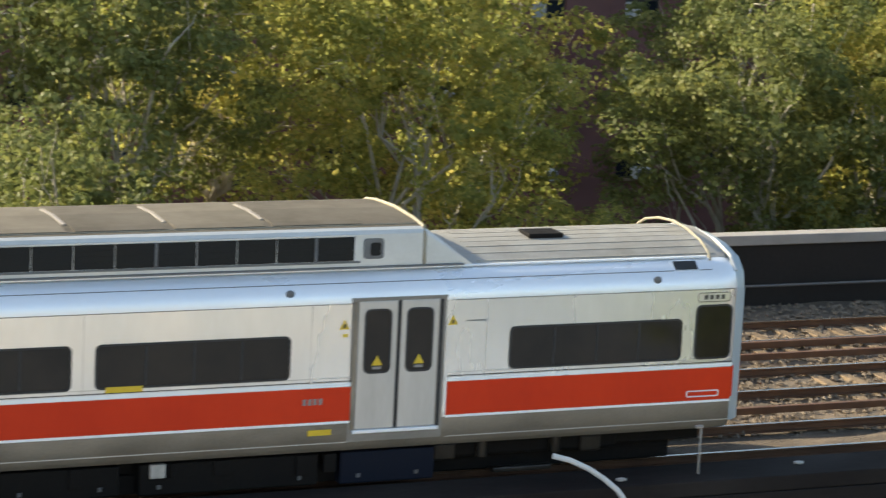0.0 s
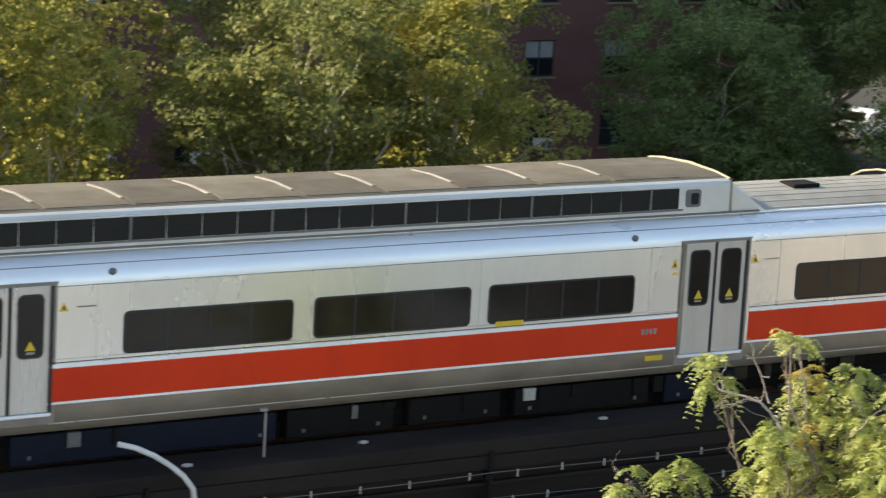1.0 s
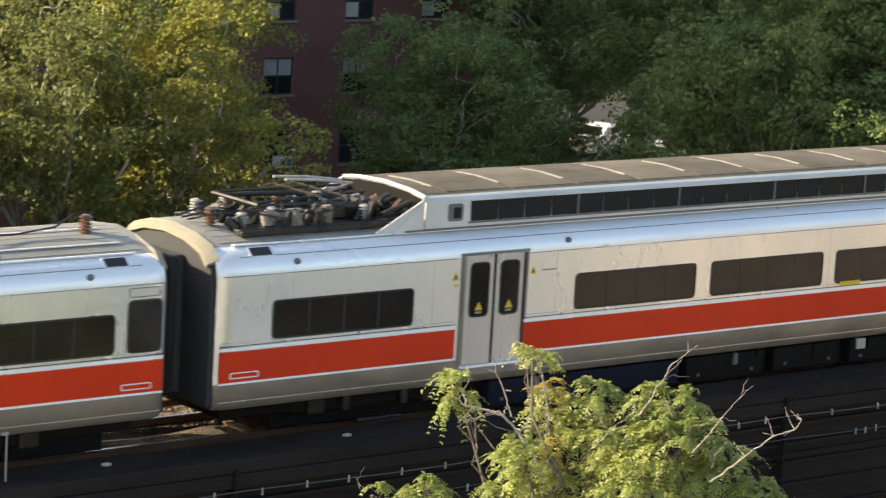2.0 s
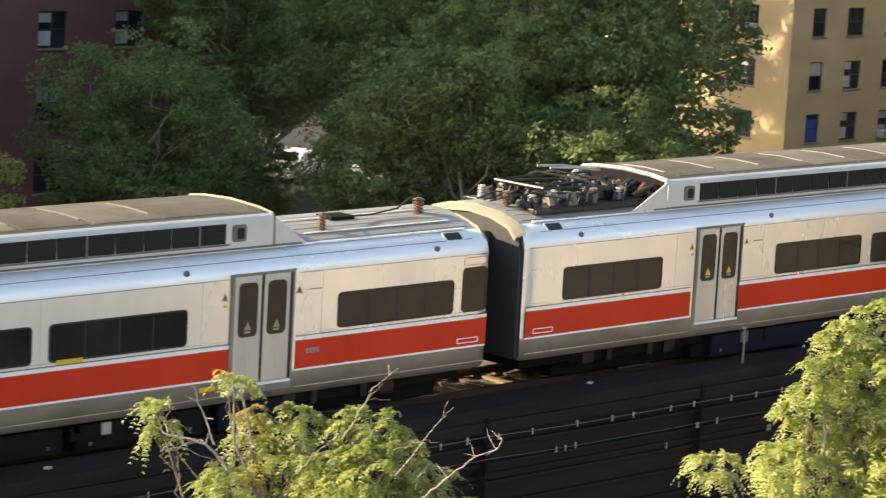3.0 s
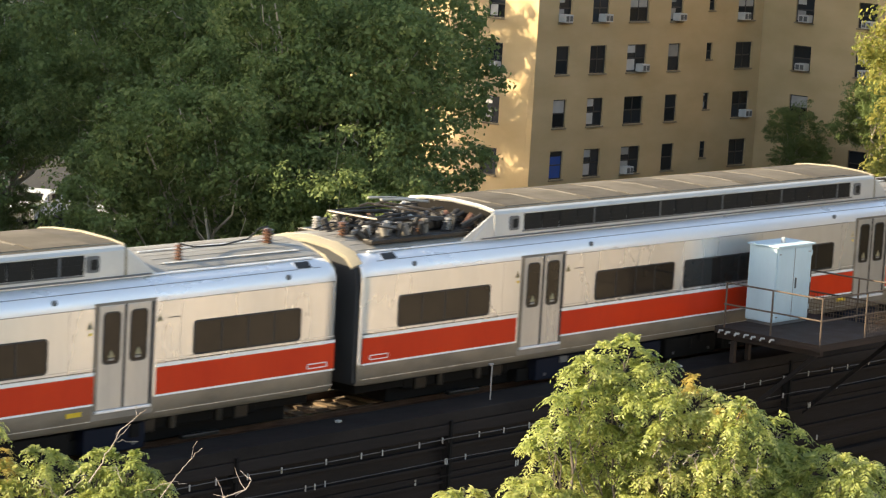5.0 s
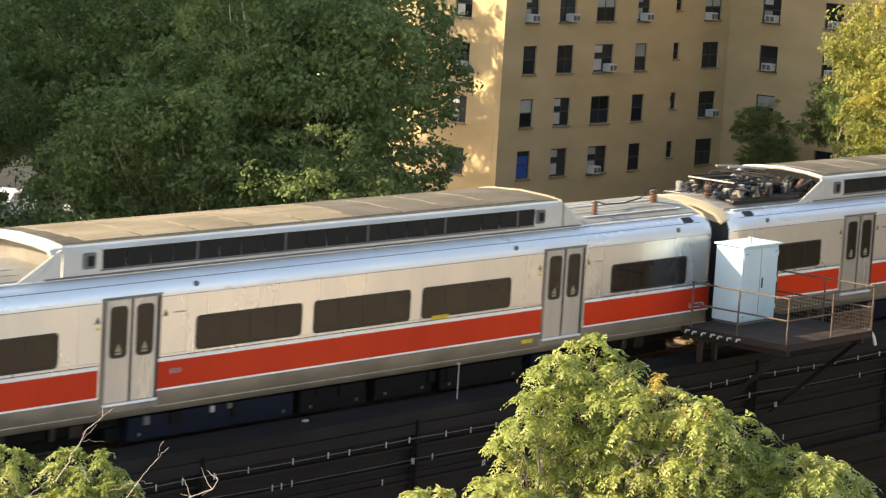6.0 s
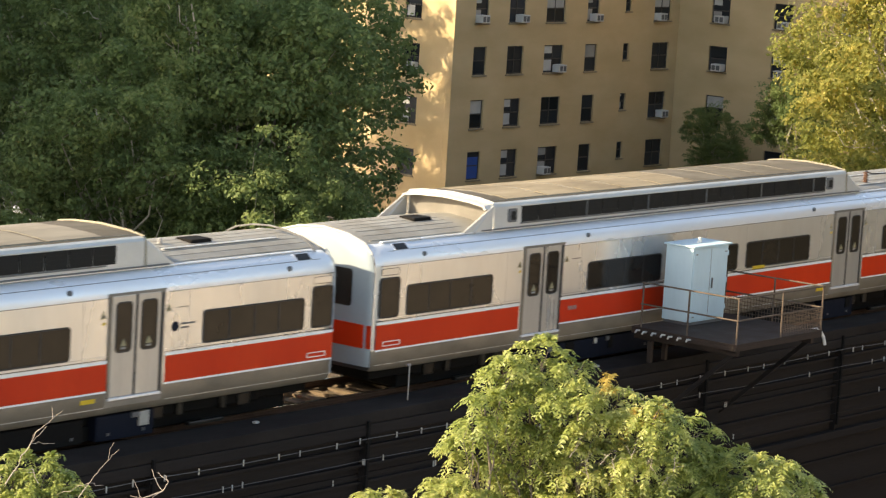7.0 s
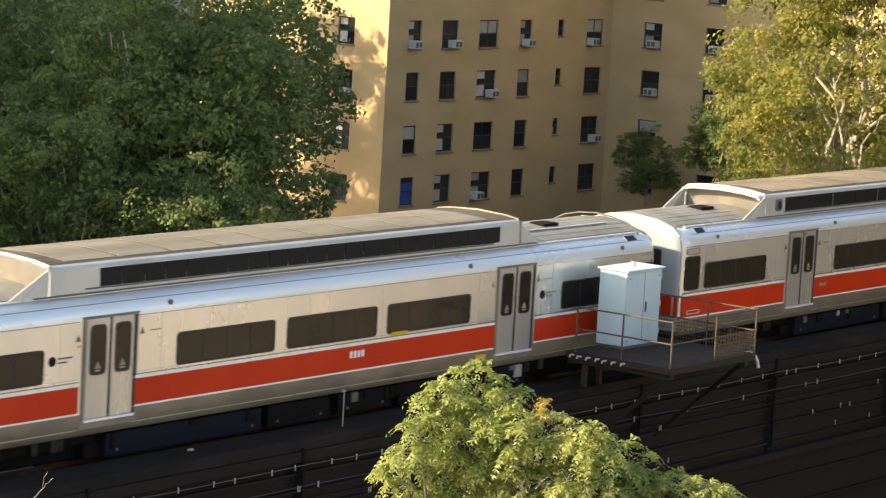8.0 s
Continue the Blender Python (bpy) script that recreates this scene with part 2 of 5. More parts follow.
def tube(points, r, bm=None, seg=8):
    """A bent tube through the points; r may be one radius for each."""
    bm = bm or bmesh.new()
    pts = [Vector(q) for q in points]
    rs = r if isinstance(r, (list, tuple)) else [r] * len(pts)
    rings = []
    for i, q in enumerate(pts):
        d = (pts[min(i + 1, len(pts) - 1)] - pts[max(i - 1, 0)]).normalized()
        side = d.cross(Vector((0.31, 0.23, 0.92))).normalized()
        up = side.cross(d)
        rings.append([bm.verts.new(q + rs[i] * (side * math.cos(a) + up * math.sin(a))) for a in (2 * math.pi * k / seg for k in range(seg))])
    for p, q in zip(rings, rings[1:]):
        for k in range(seg):
            bm.faces.new((p[k], p[(k + 1) % seg], q[(k + 1) % seg], q[k]))
    bm.faces.new(rings[0][::-1])
    bm.faces.new(rings[-1])
    return bm


def loft(sections, bm=None, caps=True):
    """Joins equal rings of points."""
    bm = bm or bmesh.new()
    rings = [[bm.verts.new(q) for q in s] for s in sections]
    for p, q in zip(rings, rings[1:]):
        for k in range(len(p)):
            bm.faces.new((p[k], p[(k + 1) % len(p)], q[(k + 1) % len(p)], q[k]))
    if caps:
        bm.faces.new(rings[0][::-1])
        bm.faces.new(rings[-1])
    bmesh.ops.recalc_face_normals(bm, faces=bm.faces)
    return bm


def rounded(x0, x1, z0, z1, r, y0, y1, bm=None, seg=4):
    """An upright slab with rounded corners, between y0 and y1."""
    ring = []
    for cx, cz, a0 in ((x1 - r, z1 - r, 0), (x0 + r, z1 - r, 90), (x0 + r, z0 + r, 180), (x1 - r, z0 + r, 270)):
        for k in range(seg + 1):
            a = radians(a0 + 90 * k / seg)
            ring.append((cx + r * math.cos(a), cz + r * math.sin(a)))
    return loft([[(x, y0, z) for x, z in ring], [(x, y1, z) for x, z in ring]], bm)


def ring_frame(x0, x1, z0, z1, r, w, y0, y1, seg=4):
    """A frame of width w round an upright rounded opening."""
    def line(g, y):
        out = []
        for cx, cz, a0 in ((x1 - r, z1 - r, 0), (x0 + r, z1 - r, 90), (x0 + r, z0 + r, 180), (x1 - r, z0 + r, 270)):
            for k in range(seg + 1):
                a = radians(a0 + 90 * k / seg)
                out.append((cx + (r + g) * math.cos(a), y, cz + (r + g) * math.sin(a)))
        return out
    bm = bmesh.new()
    rings = [[bm.verts.new(q) for q in s] for s in (line(0, y1), line(0, y0), line(w, y0), line(w, y1))]
    for p, q in zip(rings, rings[1:] + rings[:1]):
        for k in range(len(p)):
            bm.faces.new((p[k], p[(k + 1) % len(p)], q[(k + 1) % len(p)], q[k]))
    bmesh.ops.recalc_face_normals(bm, faces=bm.faces)
    return bm


# ---- ground, viaduct and tracks ----
GROUND = -8.0
bm = bmesh.new()
bmesh.ops.create_grid(bm, x_segments=8, y_segments=8, size=2500, matrix=Matrix.Translation((0, 0, GROUND)))
tagged(new("ground", mesh_of(bm, ASPHALT, "ground")), "grey asphalt street level below the railway viaduct", "ground", kind="structure")

# unseen slabs, added so that the steel sides reflect bright ground
tagged(new("pavement", mesh_of(box((-20, -13.9, GROUND), (52, 36.2, GROUND + 0.12)), PAVING_GREY, "pavement")), "unseen blue-grey slab beside the viaduct, added to cool the coach reflections", "pavement", kind="structure")
tagged(new("pavement", mesh_of(box((52.01, 7.05, GROUND), (78, 36.2, GROUND + 0.12)), PAVING, "pavement")), "unseen pale slab beside the viaduct, added to brighten the coach reflections", "pavement", kind="structure")

X0, X1 = -60.0, 300.0
viaduct = thing("railway_viaduct", "dark steel railway viaduct with a concrete walkway along its edge", "viaduct", kind="structure")
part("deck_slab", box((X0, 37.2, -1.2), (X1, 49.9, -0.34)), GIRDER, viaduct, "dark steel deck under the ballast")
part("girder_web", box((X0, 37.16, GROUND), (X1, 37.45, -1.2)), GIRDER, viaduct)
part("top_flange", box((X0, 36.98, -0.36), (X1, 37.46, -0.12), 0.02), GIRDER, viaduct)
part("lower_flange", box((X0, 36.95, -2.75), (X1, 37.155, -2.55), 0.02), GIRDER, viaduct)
part("walkway", box((X0, 37.0, -0.115), (X1, 38.0, 0.13), 0.02), WALKWAY, viaduct, "dark concrete walkway slab")
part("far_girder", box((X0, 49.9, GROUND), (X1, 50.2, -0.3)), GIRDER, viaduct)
part("far_parapet", box((X0, 49.9, -0.29), (X1, 50.15, 1.08)), PARAPET, viaduct, "dark parapet wall on the far edge")
part("coping", box((X0, 49.82, 1.085), (X1, 50.25, 1.30), 0.02), COPING, viaduct, "pale coping on the parapet")
part("parapet_rail", rod((X0, 49.72, 0.25), (X1, 49.72, 0.25), 0.03), CABLE, viaduct)
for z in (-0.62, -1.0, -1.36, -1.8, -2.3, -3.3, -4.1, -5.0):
    part("ledge", box((X0, 37.06, z - 0.03), (X1, 37.157, z + 0.03), 0.008), GIRDER, viaduct, "dark ledge along the girder")
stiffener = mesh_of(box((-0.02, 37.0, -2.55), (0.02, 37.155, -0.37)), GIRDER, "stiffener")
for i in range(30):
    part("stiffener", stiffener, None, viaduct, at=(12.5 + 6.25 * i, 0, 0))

bm = bmesh.new()
random.seed(3)
nx, ny = 500, 34
verts = [[bm.verts.new((X0 + (X1 - X0) * (i / nx), 38.0 + 11.9 * j / ny, -0.20 + random.uniform(-0.035, 0.035))) for j in range(ny + 1)] for i in range(nx + 1)]
for i in range(nx):
    for j in range(ny):
        bm.faces.new((verts[i][j], verts[i + 1][j], verts[i + 1][j + 1], verts[i][j + 1]))
tagged(new("ballast_bed", mesh_of(bm, BALLAST, "ballast_bed")), "brown stained crushed stone ballast between the rails", "ballast", kind="structure")


def stones():
    """Loose stones on the ballast in the stretch where it is seen open."""
    rng = np.random.default_rng(5)
    n = 9000
    c = np.stack([rng.uniform(20, 40, n), rng.uniform(40.3, 49.7, n), rng.uniform(-0.21, -0.15, n)], 1)
    octa = np.array([(1, 0, 0), (0, 1, 0), (-1, 0, 0), (0, -1, 0), (0, 0, 1), (0, 0, -1)], float)
    v = octa[None] * rng.uniform(0.025, 0.075, (n, 6, 1)) + c[:, None]
    tri = np.array([(0, 1, 4), (1, 2, 4), (2, 3, 4), (3, 0, 4), (1, 0, 5), (2, 1, 5), (3, 2, 5), (0, 3, 5)])
    f = (tri[None] + 6 * np.arange(n)[:, None, None]).reshape(-1, 3)
    me = bpy.data.meshes.new("stones")
    me.from_pydata(v.reshape(-1, 3).tolist(), [], f.tolist())
    me.materials.append(STONE)
    tagged(new("ballast_stones", me), "loose broken stones lying on the ballast", "stones", kind="stuff")


stones()


def rail_mesh(half):
    pr = [(-0.07, -0.15), (0.07, -0.15), (0.07, -0.135), (0.012, -0.12), (0.012, -0.045), (0.036, -0.03), (0.036, -0.004), (-0.036, -0.004), (-0.036, -0.03), (-0.012, -0.045), (-0.012, -0.12), (-0.07, -0.135)]
    return mesh_of(loft([[(-half, y, z) for y, z in pr], [(half, y, z) for y, z in pr]]), RAIL, "rail")


rail_me = rail_mesh((X1 - X0) / 2)
head_me = mesh_of(box((-(X1 - X0) / 2, -0.032, -0.003), ((X1 - X0) / 2, 0.032, 0.002)), RAILTOP, "rail_head")
tie_me = mesh_of(box((-0.11, -1.28, -0.09), (0.11, 1.28, 0.09), 0.015), TIE, "tie")
third_me = mesh_of(box((-(X1 - X0) / 2, -0.05, -0.02), ((X1 - X0) / 2, 0.05, 0.10), 0.01), RAIL, "third_rail")
TRACKS = (39.67, 43.30, 46.90)
for y in TRACKS:
    track = thing("railway_track", "rusty rails with worn bright heads on wooden ties", "track", ((X0 + X1) / 2, y, 0), group="tracks on the viaduct", kind="structure")
    for s in (-0.755, 0.755):
        r = part("rail", rail_me, None, track, at=(0, s, 0))
        part("rail_head", head_me, None, r, "bright worn rail head", at=(0, 0, 0))
    for i in range(-150, -56):
        part("tie", tie_me, None, track, at=Matrix.Translation((i * 0.62 - 0.2 * math.sin(i * 5.1) * 0.2, 0, -0.235)) @ pose(0, 0, 0, 0, 0, 1.5 * math.sin(i * 3.7)))
    part("third_rail", third_me, None, track, "rusty covered third rail", at=(0, 1.35 if y < 46 else -1.35, 0.03))

# cables along the girder, on brackets
CABLE_Z = (-0.36, -0.80, -1.14, -1.58, -2.02)
random.seed(8)
clip_me = mesh_of(box((-0.010, -0.015, -0.085), (0.010, 0.015, 0.04), 0.003), CLIP, "clip")
for k, z in enumerate(CABLE_Z):
    cable = thing("hanging_cable", "grey lineside cable with pale clips along the girder", "cable", (0, 36.82, z), group="cables on the girder")
    pts = []
    for i in range(14, 101):
        x = i * 1.0416
        sag = 0.035 * math.sin(math.pi * ((x - 25) / 6.25 % 1.0))
        pts.append((x, 0.02 * math.sin(i * 1.3 + k), -sag))
    part("wire", tube(pts, 0.008 if k == 0 else 0.006, seg=5), CABLE if k < 2 else PARAPET, cable)
    for i in range(int((0.95, 0.6, 0.3, 0.25, 0.2)[k] * 95)):
        x = random.uniform(16, 102) if k else 16 + i * 0.95 + random.uniform(-0.25, 0.25)
        part("clip", clip_me, None, cable, at=(x, -0.005, random.uniform(-0.03, 0.0)))
bracket_me = mesh_of(box((-0.035, -0.03, -2.2), (0.035, 0.03, 0.14), 0.006, box((-0.10, -0.02, -0.32), (0.10, 0.02, -0.26), 0, rod((0, 0, 0.1), (0.0, 0.2, 0.16), 0.015))), DARK, "bracket")
for i in range(12):
    b = tagged(new("cable_bracket", bracket_me), "grey steel bracket carrying the lineside cables", "bracket", "cable brackets")
    b.matrix_basis = Matrix.Translation((18.75 + 6.25 * i, 36.95, -0.18))

# posts and pipes on the walkway
for x in (21.0, 45.5, 70.0):
    post = thing("marker_post", "grey galvanised post with a small box on the walkway", "post", (x, 37.4, 0.13), group="posts on the walkway")
    part("pole", rod((0, 0, 0), (0, 0, 0.76), 0.018), COPING, post)
    part("head_box", box((-0.10, -0.03, 0.74), (0.03, 0.03, 0.79), 0.012), COPING, post)
tagged(new("bent_pipe", mesh_of(tube([(18.15, 36.78, 0.76), (18.4, 36.70, 0.70), (18.7, 36.66, 0.56), (18.95, 36.64, 0.40), (19.2, 36.64, 0.20), (19.38, 36.66, -0.02), (19.46, 36.7, -0.35), (19.48, 36.9, -0.6)], 0.043, seg=12), PIPE, "bent_pipe", True)), "white bent plastic pipe over the walkway edge", "pipe")
tagged(new("bent_pipe", mesh_of(tube([(57.45, 34.85, 0.92), (57.65, 34.85, 0.92), (57.86, 34.85, 0.82), (58.0, 34.85, 0.68), (58.08, 34.85, 0.50)], 0.042, seg=12), PIPE, "pipe_stub", True)), "white bent plastic pipe at the platform edge", "pipe")
for x, y in ((22.9, 37.55), (19.6, 37.3), (27.6, 37.5), (52.3, 37.4), (41.0, 37.6)):
    bm = bmesh.new()
    bmesh.ops.create_icosphere(bm, subdivisions=1, radius=0.07, matrix=Matrix.Translation((x, y, 0.155)) @ Matrix.Diagonal((1.5, 1, 0.5, 1)))
    tagged(new("litter", mesh_of(bm, CLIP, "litter")), "crumpled pale litter lying on the walkway", "litter", "litter on the walkway")


# ---- equipment platform ----
def platform():
    p = thing("equipment_platform", "rusty steel platform with a pipe railing bracketed off the viaduct", "platform", (0, 0, 0))
    x0, x1, y0, y1, z = 53.8, 57.5, 34.6, 37.55, 0.94
    part("deck_plate", box((x0, y0, z - 0.05), (x1, y1, z), 0.005), DECK, p, "rusty steel deck plate")
    part("edge_beam", box((x0, y0, z - 0.16), (x1, y0 + 0.07, z - 0.052), 0.008), DECK, p)
    part("edge_beam", box((x0, y0 + 0.075, z - 0.16), (x0 + 0.07, y1, z - 0.052), 0.008), DECK, p)
    part("edge_beam", box((x1 - 0.07, y0 + 0.075, z - 0.16), (x1, y1, z - 0.052), 0.008), DECK, p)
    posts = [(x0 + 0.03, y0 + 0.03), (x0 + 1.9, y0 + 0.03), (x1 - 0.03, y0 + 0.03), (x0 + 0.03, 36.0), (x0 + 0.03, 37.3), (x1 - 0.03, 36.0), (x1 - 0.03, 37.4)]
    for a, b in posts:
        part("post", rod((a, b, z - 0.1), (a, b, z + 1.06), 0.023), RAILING, p)
    for h, nm in ((1.06, "top_rail"), (0.55, "mid_rail")):
        part(nm, rod((x0, y0 + 0.03, z + h), (x1, y0 + 0.03, z + h), 0.02), RAILING, p)
        part(nm, rod((x0 + 0.03, y0, z + h), (x0 + 0.03, 37.35, z + h), 0.02), RAILING, p)
        part(nm, rod((x1 - 0.03, y0, z + h), (x1 - 0.03, 37.45, z + h), 0.02), RAILING, p)
    for x in (x0 + 0.25, x1 - 0.25):
        part("brace", box((x - 0.04, 0, -0.05), (x + 0.04, 3.3, 0.05), 0.01), GIRDER, p, at=Matrix.Translation((0, y0 + 0.2, z - 0.25)) @ pose(0, 0, 0, -42, 0, 0))
        part("bearer", box((x - 0.06, y0 + 0.1, z - 0.31), (x + 0.06, 37.6, z - 0.165), 0.01), DECK, p)
    for x in (x0 + 0.15, x0 + 0.75):
        part("support_leg", box((x - 0.05, 37.02, -0.13), (x + 0.05, 37.14, z - 0.315), 0.01), DECK, p)
    bm = bmesh.new()
    for i in range(24):
        a = x0 + 1.95 + (x1 - x0 - 2.0) * i / 23
        rod((a, y0 + 0.03, z), (a, y0 + 0.03, z + 0.54), 0.007, bm, seg=4)
    for i in range(5):
        rod((x0 + 1.92, y0 + 0.03, z + 0.09 * (i + 1)), (x1 - 0.03, y0 + 0.03, z + 0.09 * (i + 1)), 0.007, bm, seg=4)
    part("mesh_infill", bm, RAILING, p, "rusty wire mesh infill under the rail")
    bm = bmesh.new()
    for i in range(34):
        rod((x1 - 0.03, y0 + 0.06 + 0.083 * i, z), (x1 - 0.03, y0 + 0.06 + 0.083 * i, z + 0.54), 0.007, bm, seg=4)
    for i in range(5):
        rod((x1 - 0.03, y0 + 0.04, z + 0.09 * (i + 1)), (x1 - 0.03, 37.4, z + 0.09 * (i + 1)), 0.007, bm, seg=4)
    part("mesh_infill", bm, RAILING, p, "rusty wire mesh infill under the rail")
    for i in range(7):
        a, y = x0 - 0.03 - 0.03 * (i % 3), 35.85 + 0.24 * i
        part("cable_end", tube([(a, y, z - 0.07), (a - 0.09, y + 0.03, z - 0.06), (a - 0.15, y + 0.02, z - 0.11)], 0.024, seg=6), CLIP, p, "pale cable end at the platform edge")


platform()


def cabinet():
    c = thing("equipment_cabinet", "pale blue painted steel equipment cabinet with double doors", "cabinet", (55.0, 36.74, 0.94))
    w, d, h = 1.48, 0.80, 1.86
    part("plinth", box((0.03, 0.03, 0), (w - 0.03, d - 0.03, 0.07)), GRILLE, c)
    part("body", box((0, 0.02, 0.072), (w, d, h), 0.012), CABINET, c)
    for x0, x1 in ((0.035, w / 2 - 0.008), (w / 2 + 0.008, w - 0.035)):
        dr = part("door", box((x0, 0, 0.12), (x1, 0.018, h - 0.05), 0.006), CABINET, c)
        if x0 > 0.5:
            part("handle", box((x0 + 0.05, -0.035, 0.85), (x0 + 0.085, -0.002, 1.10), 0.008), GRILLE, dr, "grey steel handle")
        for z in (0.3, 0.95, 1.6):
            hx = x0 - 0.012 if x0 < 0.5 else x1 + 0.012
            part("hinge", rod((hx, -0.004, z), (hx, -0.004, z + 0.12), 0.012), CABINET, dr)
    part("door_gap", box((w / 2 - 0.006, 0.0, 0.12), (w / 2 + 0.006, 0.019, h - 0.05)), GRILLE, c)
    for x, z in ((0.12, 1.70), (0.12, 0.2), (w - 0.12, 1.70)):
        part("rust_patch", box((x - 0.04, -0.003, z - 0.012), (x + 0.05, 0.001, z + 0.010)), STRAP, c, "small rust patch")
    part("roof", box((-0.05, -0.05, h + 0.002), (w + 0.05, d + 0.05, h + 0.045), 0.012), CABINET, c, "pale cabinet roof with an overhang")
    part("vent_cap", rod((0.72, 0.35, h + 0.047), (0.72, 0.35, h + 0.17), 0.055, r2=0.045, seg=14), PIPE, c, "white vent cap")


cabinet()

# ---- the train ----
HALF = 12.45
SIDE = [(-1.54, 0.66), (-1.6, 0.74), (-1.6, 1.10), (-1.6, 1.72), (-1.6, 2.93), (-1.59, 3.02), (-1.555, 3.12), (-1.48, 3.22), (-1.37, 3.30), (-1.22, 3.36)]
ROOFLINE = [(-1.22, 3.362), (-1.0, 3.45), (-0.6, 3.56), (0, 3.62), (0.6, 3.56), (1.0, 3.45), (1.22, 3.362)]


def shell():
    prof = SIDE + [(-y, z) for y, z in SIDE[::-1]]
    secs = []
    for x, k in ((-HALF, 0.945), (-HALF + 0.06, 0.97), (-HALF + 0.2, 0.994), (-HALF + 0.4, 1), (HALF - 0.4, 1), (HALF - 0.2, 0.994), (HALF - 0.06, 0.97), (HALF, 0.945)):
        secs.append([(x, y * k, z if z < 2 else 2 + (z - 2) * (0.5 + 0.5 * k)) for y, z in prof])
    bm = loft(secs)
    for f in bm.faces:
        c = f.calc_center_median()
        # end faces near-black, standing for shade between the coaches
        if abs(f.normal.x) > 0.9:
            f.material_index = 3
        elif c.z < 1.10:
            f.material_index = 1
        # shoulder paler and bluer than the side, its sky reflection put into colour
        elif c.z > 2.93:
            f.material_index = 2
    me = mesh_of(bm, STEEL, "body_shell", True)
    for m in (SKIRT, SHOULDER, BELLOWS):
        me.materials.append(m)
    return me


def roof_mesh():
    low = [(y, z - 0.05) for y, z in ROOFLINE[::-1]]
    ring = ROOFLINE + low
    return mesh_of(loft([[(x, y * k, z) for y, z in ring] for x, k in ((-HALF + 0.03, 0.95), (-HALF + 0.3, 1), (HALF - 0.3, 1), (HALF - 0.03, 0.95))]), ROOF, "roof", True)


def roof_z(y):
    y = abs(y)
    for (a, za), (b, zb) in zip(ROOFLINE[::-1], ROOFLINE[-2::-1]):
        if b <= y <= a:
            return zb + (za - zb) * (y - b) / (a - b)
    return 3.62


POD = [(-1.27, 3.36), (-1.255, 3.90), (-1.225, 3.96), (-1.15, 3.99), (-0.8, 4.035), (0, 4.07), (0.8, 4.035), (1.15, 3.99), (1.225, 3.96), (1.255, 3.90), (1.27, 3.36)]


def pod_mesh(x0, x1, slope0, slope1):
    """The roof pod from x0 to x1 at its foot; slopes: how far its ends lean in."""
    secs = [[(x0, y, 3.37 if k else 3.36) for k, (y, z) in enumerate(POD)]]
    for x in (x0 + slope0, x1 - slope1):
        secs.append([(x, y, z) for y, z in POD])
    secs.append([(x1, y, 3.37 if k else 3.36) for k, (y, z) in enumerate(POD)])
    bm = loft(secs)
    for f in bm.faces:
        f.material_index = 1 if f.normal.z > 0.93 and f.calc_center_median().z > 3.9 else 0
    me = mesh_of(bm, POD_SIDE, "pod_body", False)
    me.materials.append(POD_TOP)
    return me


def insulator(parent, x, y, z, h, r, mat):
    bm = rod((x, y, z), (x, y, z + h), r * 0.55, seg=10)
    k = max(3, int(h / 0.05))
    for i in range(k):
        q = z + h * (i + 0.6) / k
        rod((x, y, q - 0.012), (x, y, q + 0.012), r, bm, r * 0.7, 12)
    return part("insulator", bm, mat, parent, smooth=True)


POD_WORN = material("weathered_pale_pod_top", (0.31, 0.28, 0.23), (0.15, 0.135, 0.11), 0.85, 0.0, 0.8, 7, 0.2, (0.35, 1.5, 1), spec=0.25)
POD_RUST = material("cream_stained_pod_top", (0.38, 0.315, 0.215), (0.15, 0.122, 0.085), 0.85, 0.0, 0.9, 8, 0.2, (0.5, 1.5, 1), spec=0.25)
POD_PALE = material("sun_bleached_pod_panel", (0.185, 0.16, 0.125), (0.10, 0.088, 0.068), 0.85, 0.0, 0.9, 9, 0.2, spec=0.25)
LOUVRE = material("dark_louvre", (0.010, 0.010, 0.009), (0.02, 0.019, 0.018), 0.6, 0.0, 2, 20, 0.1, spec=0.2)
SHELL, ROOFMESH = shell(), roof_mesh()
STRIPES = ((-12.40, -7.47), (-5.98, 5.94), (7.48, 12.40))
WINDOWS = ((-11.35, -8.45), (-4.72, -1.80), (-1.36, 1.56), (1.97, 4.90), (8.52, 11.44))
DOORS = (-6.64, 6.65)


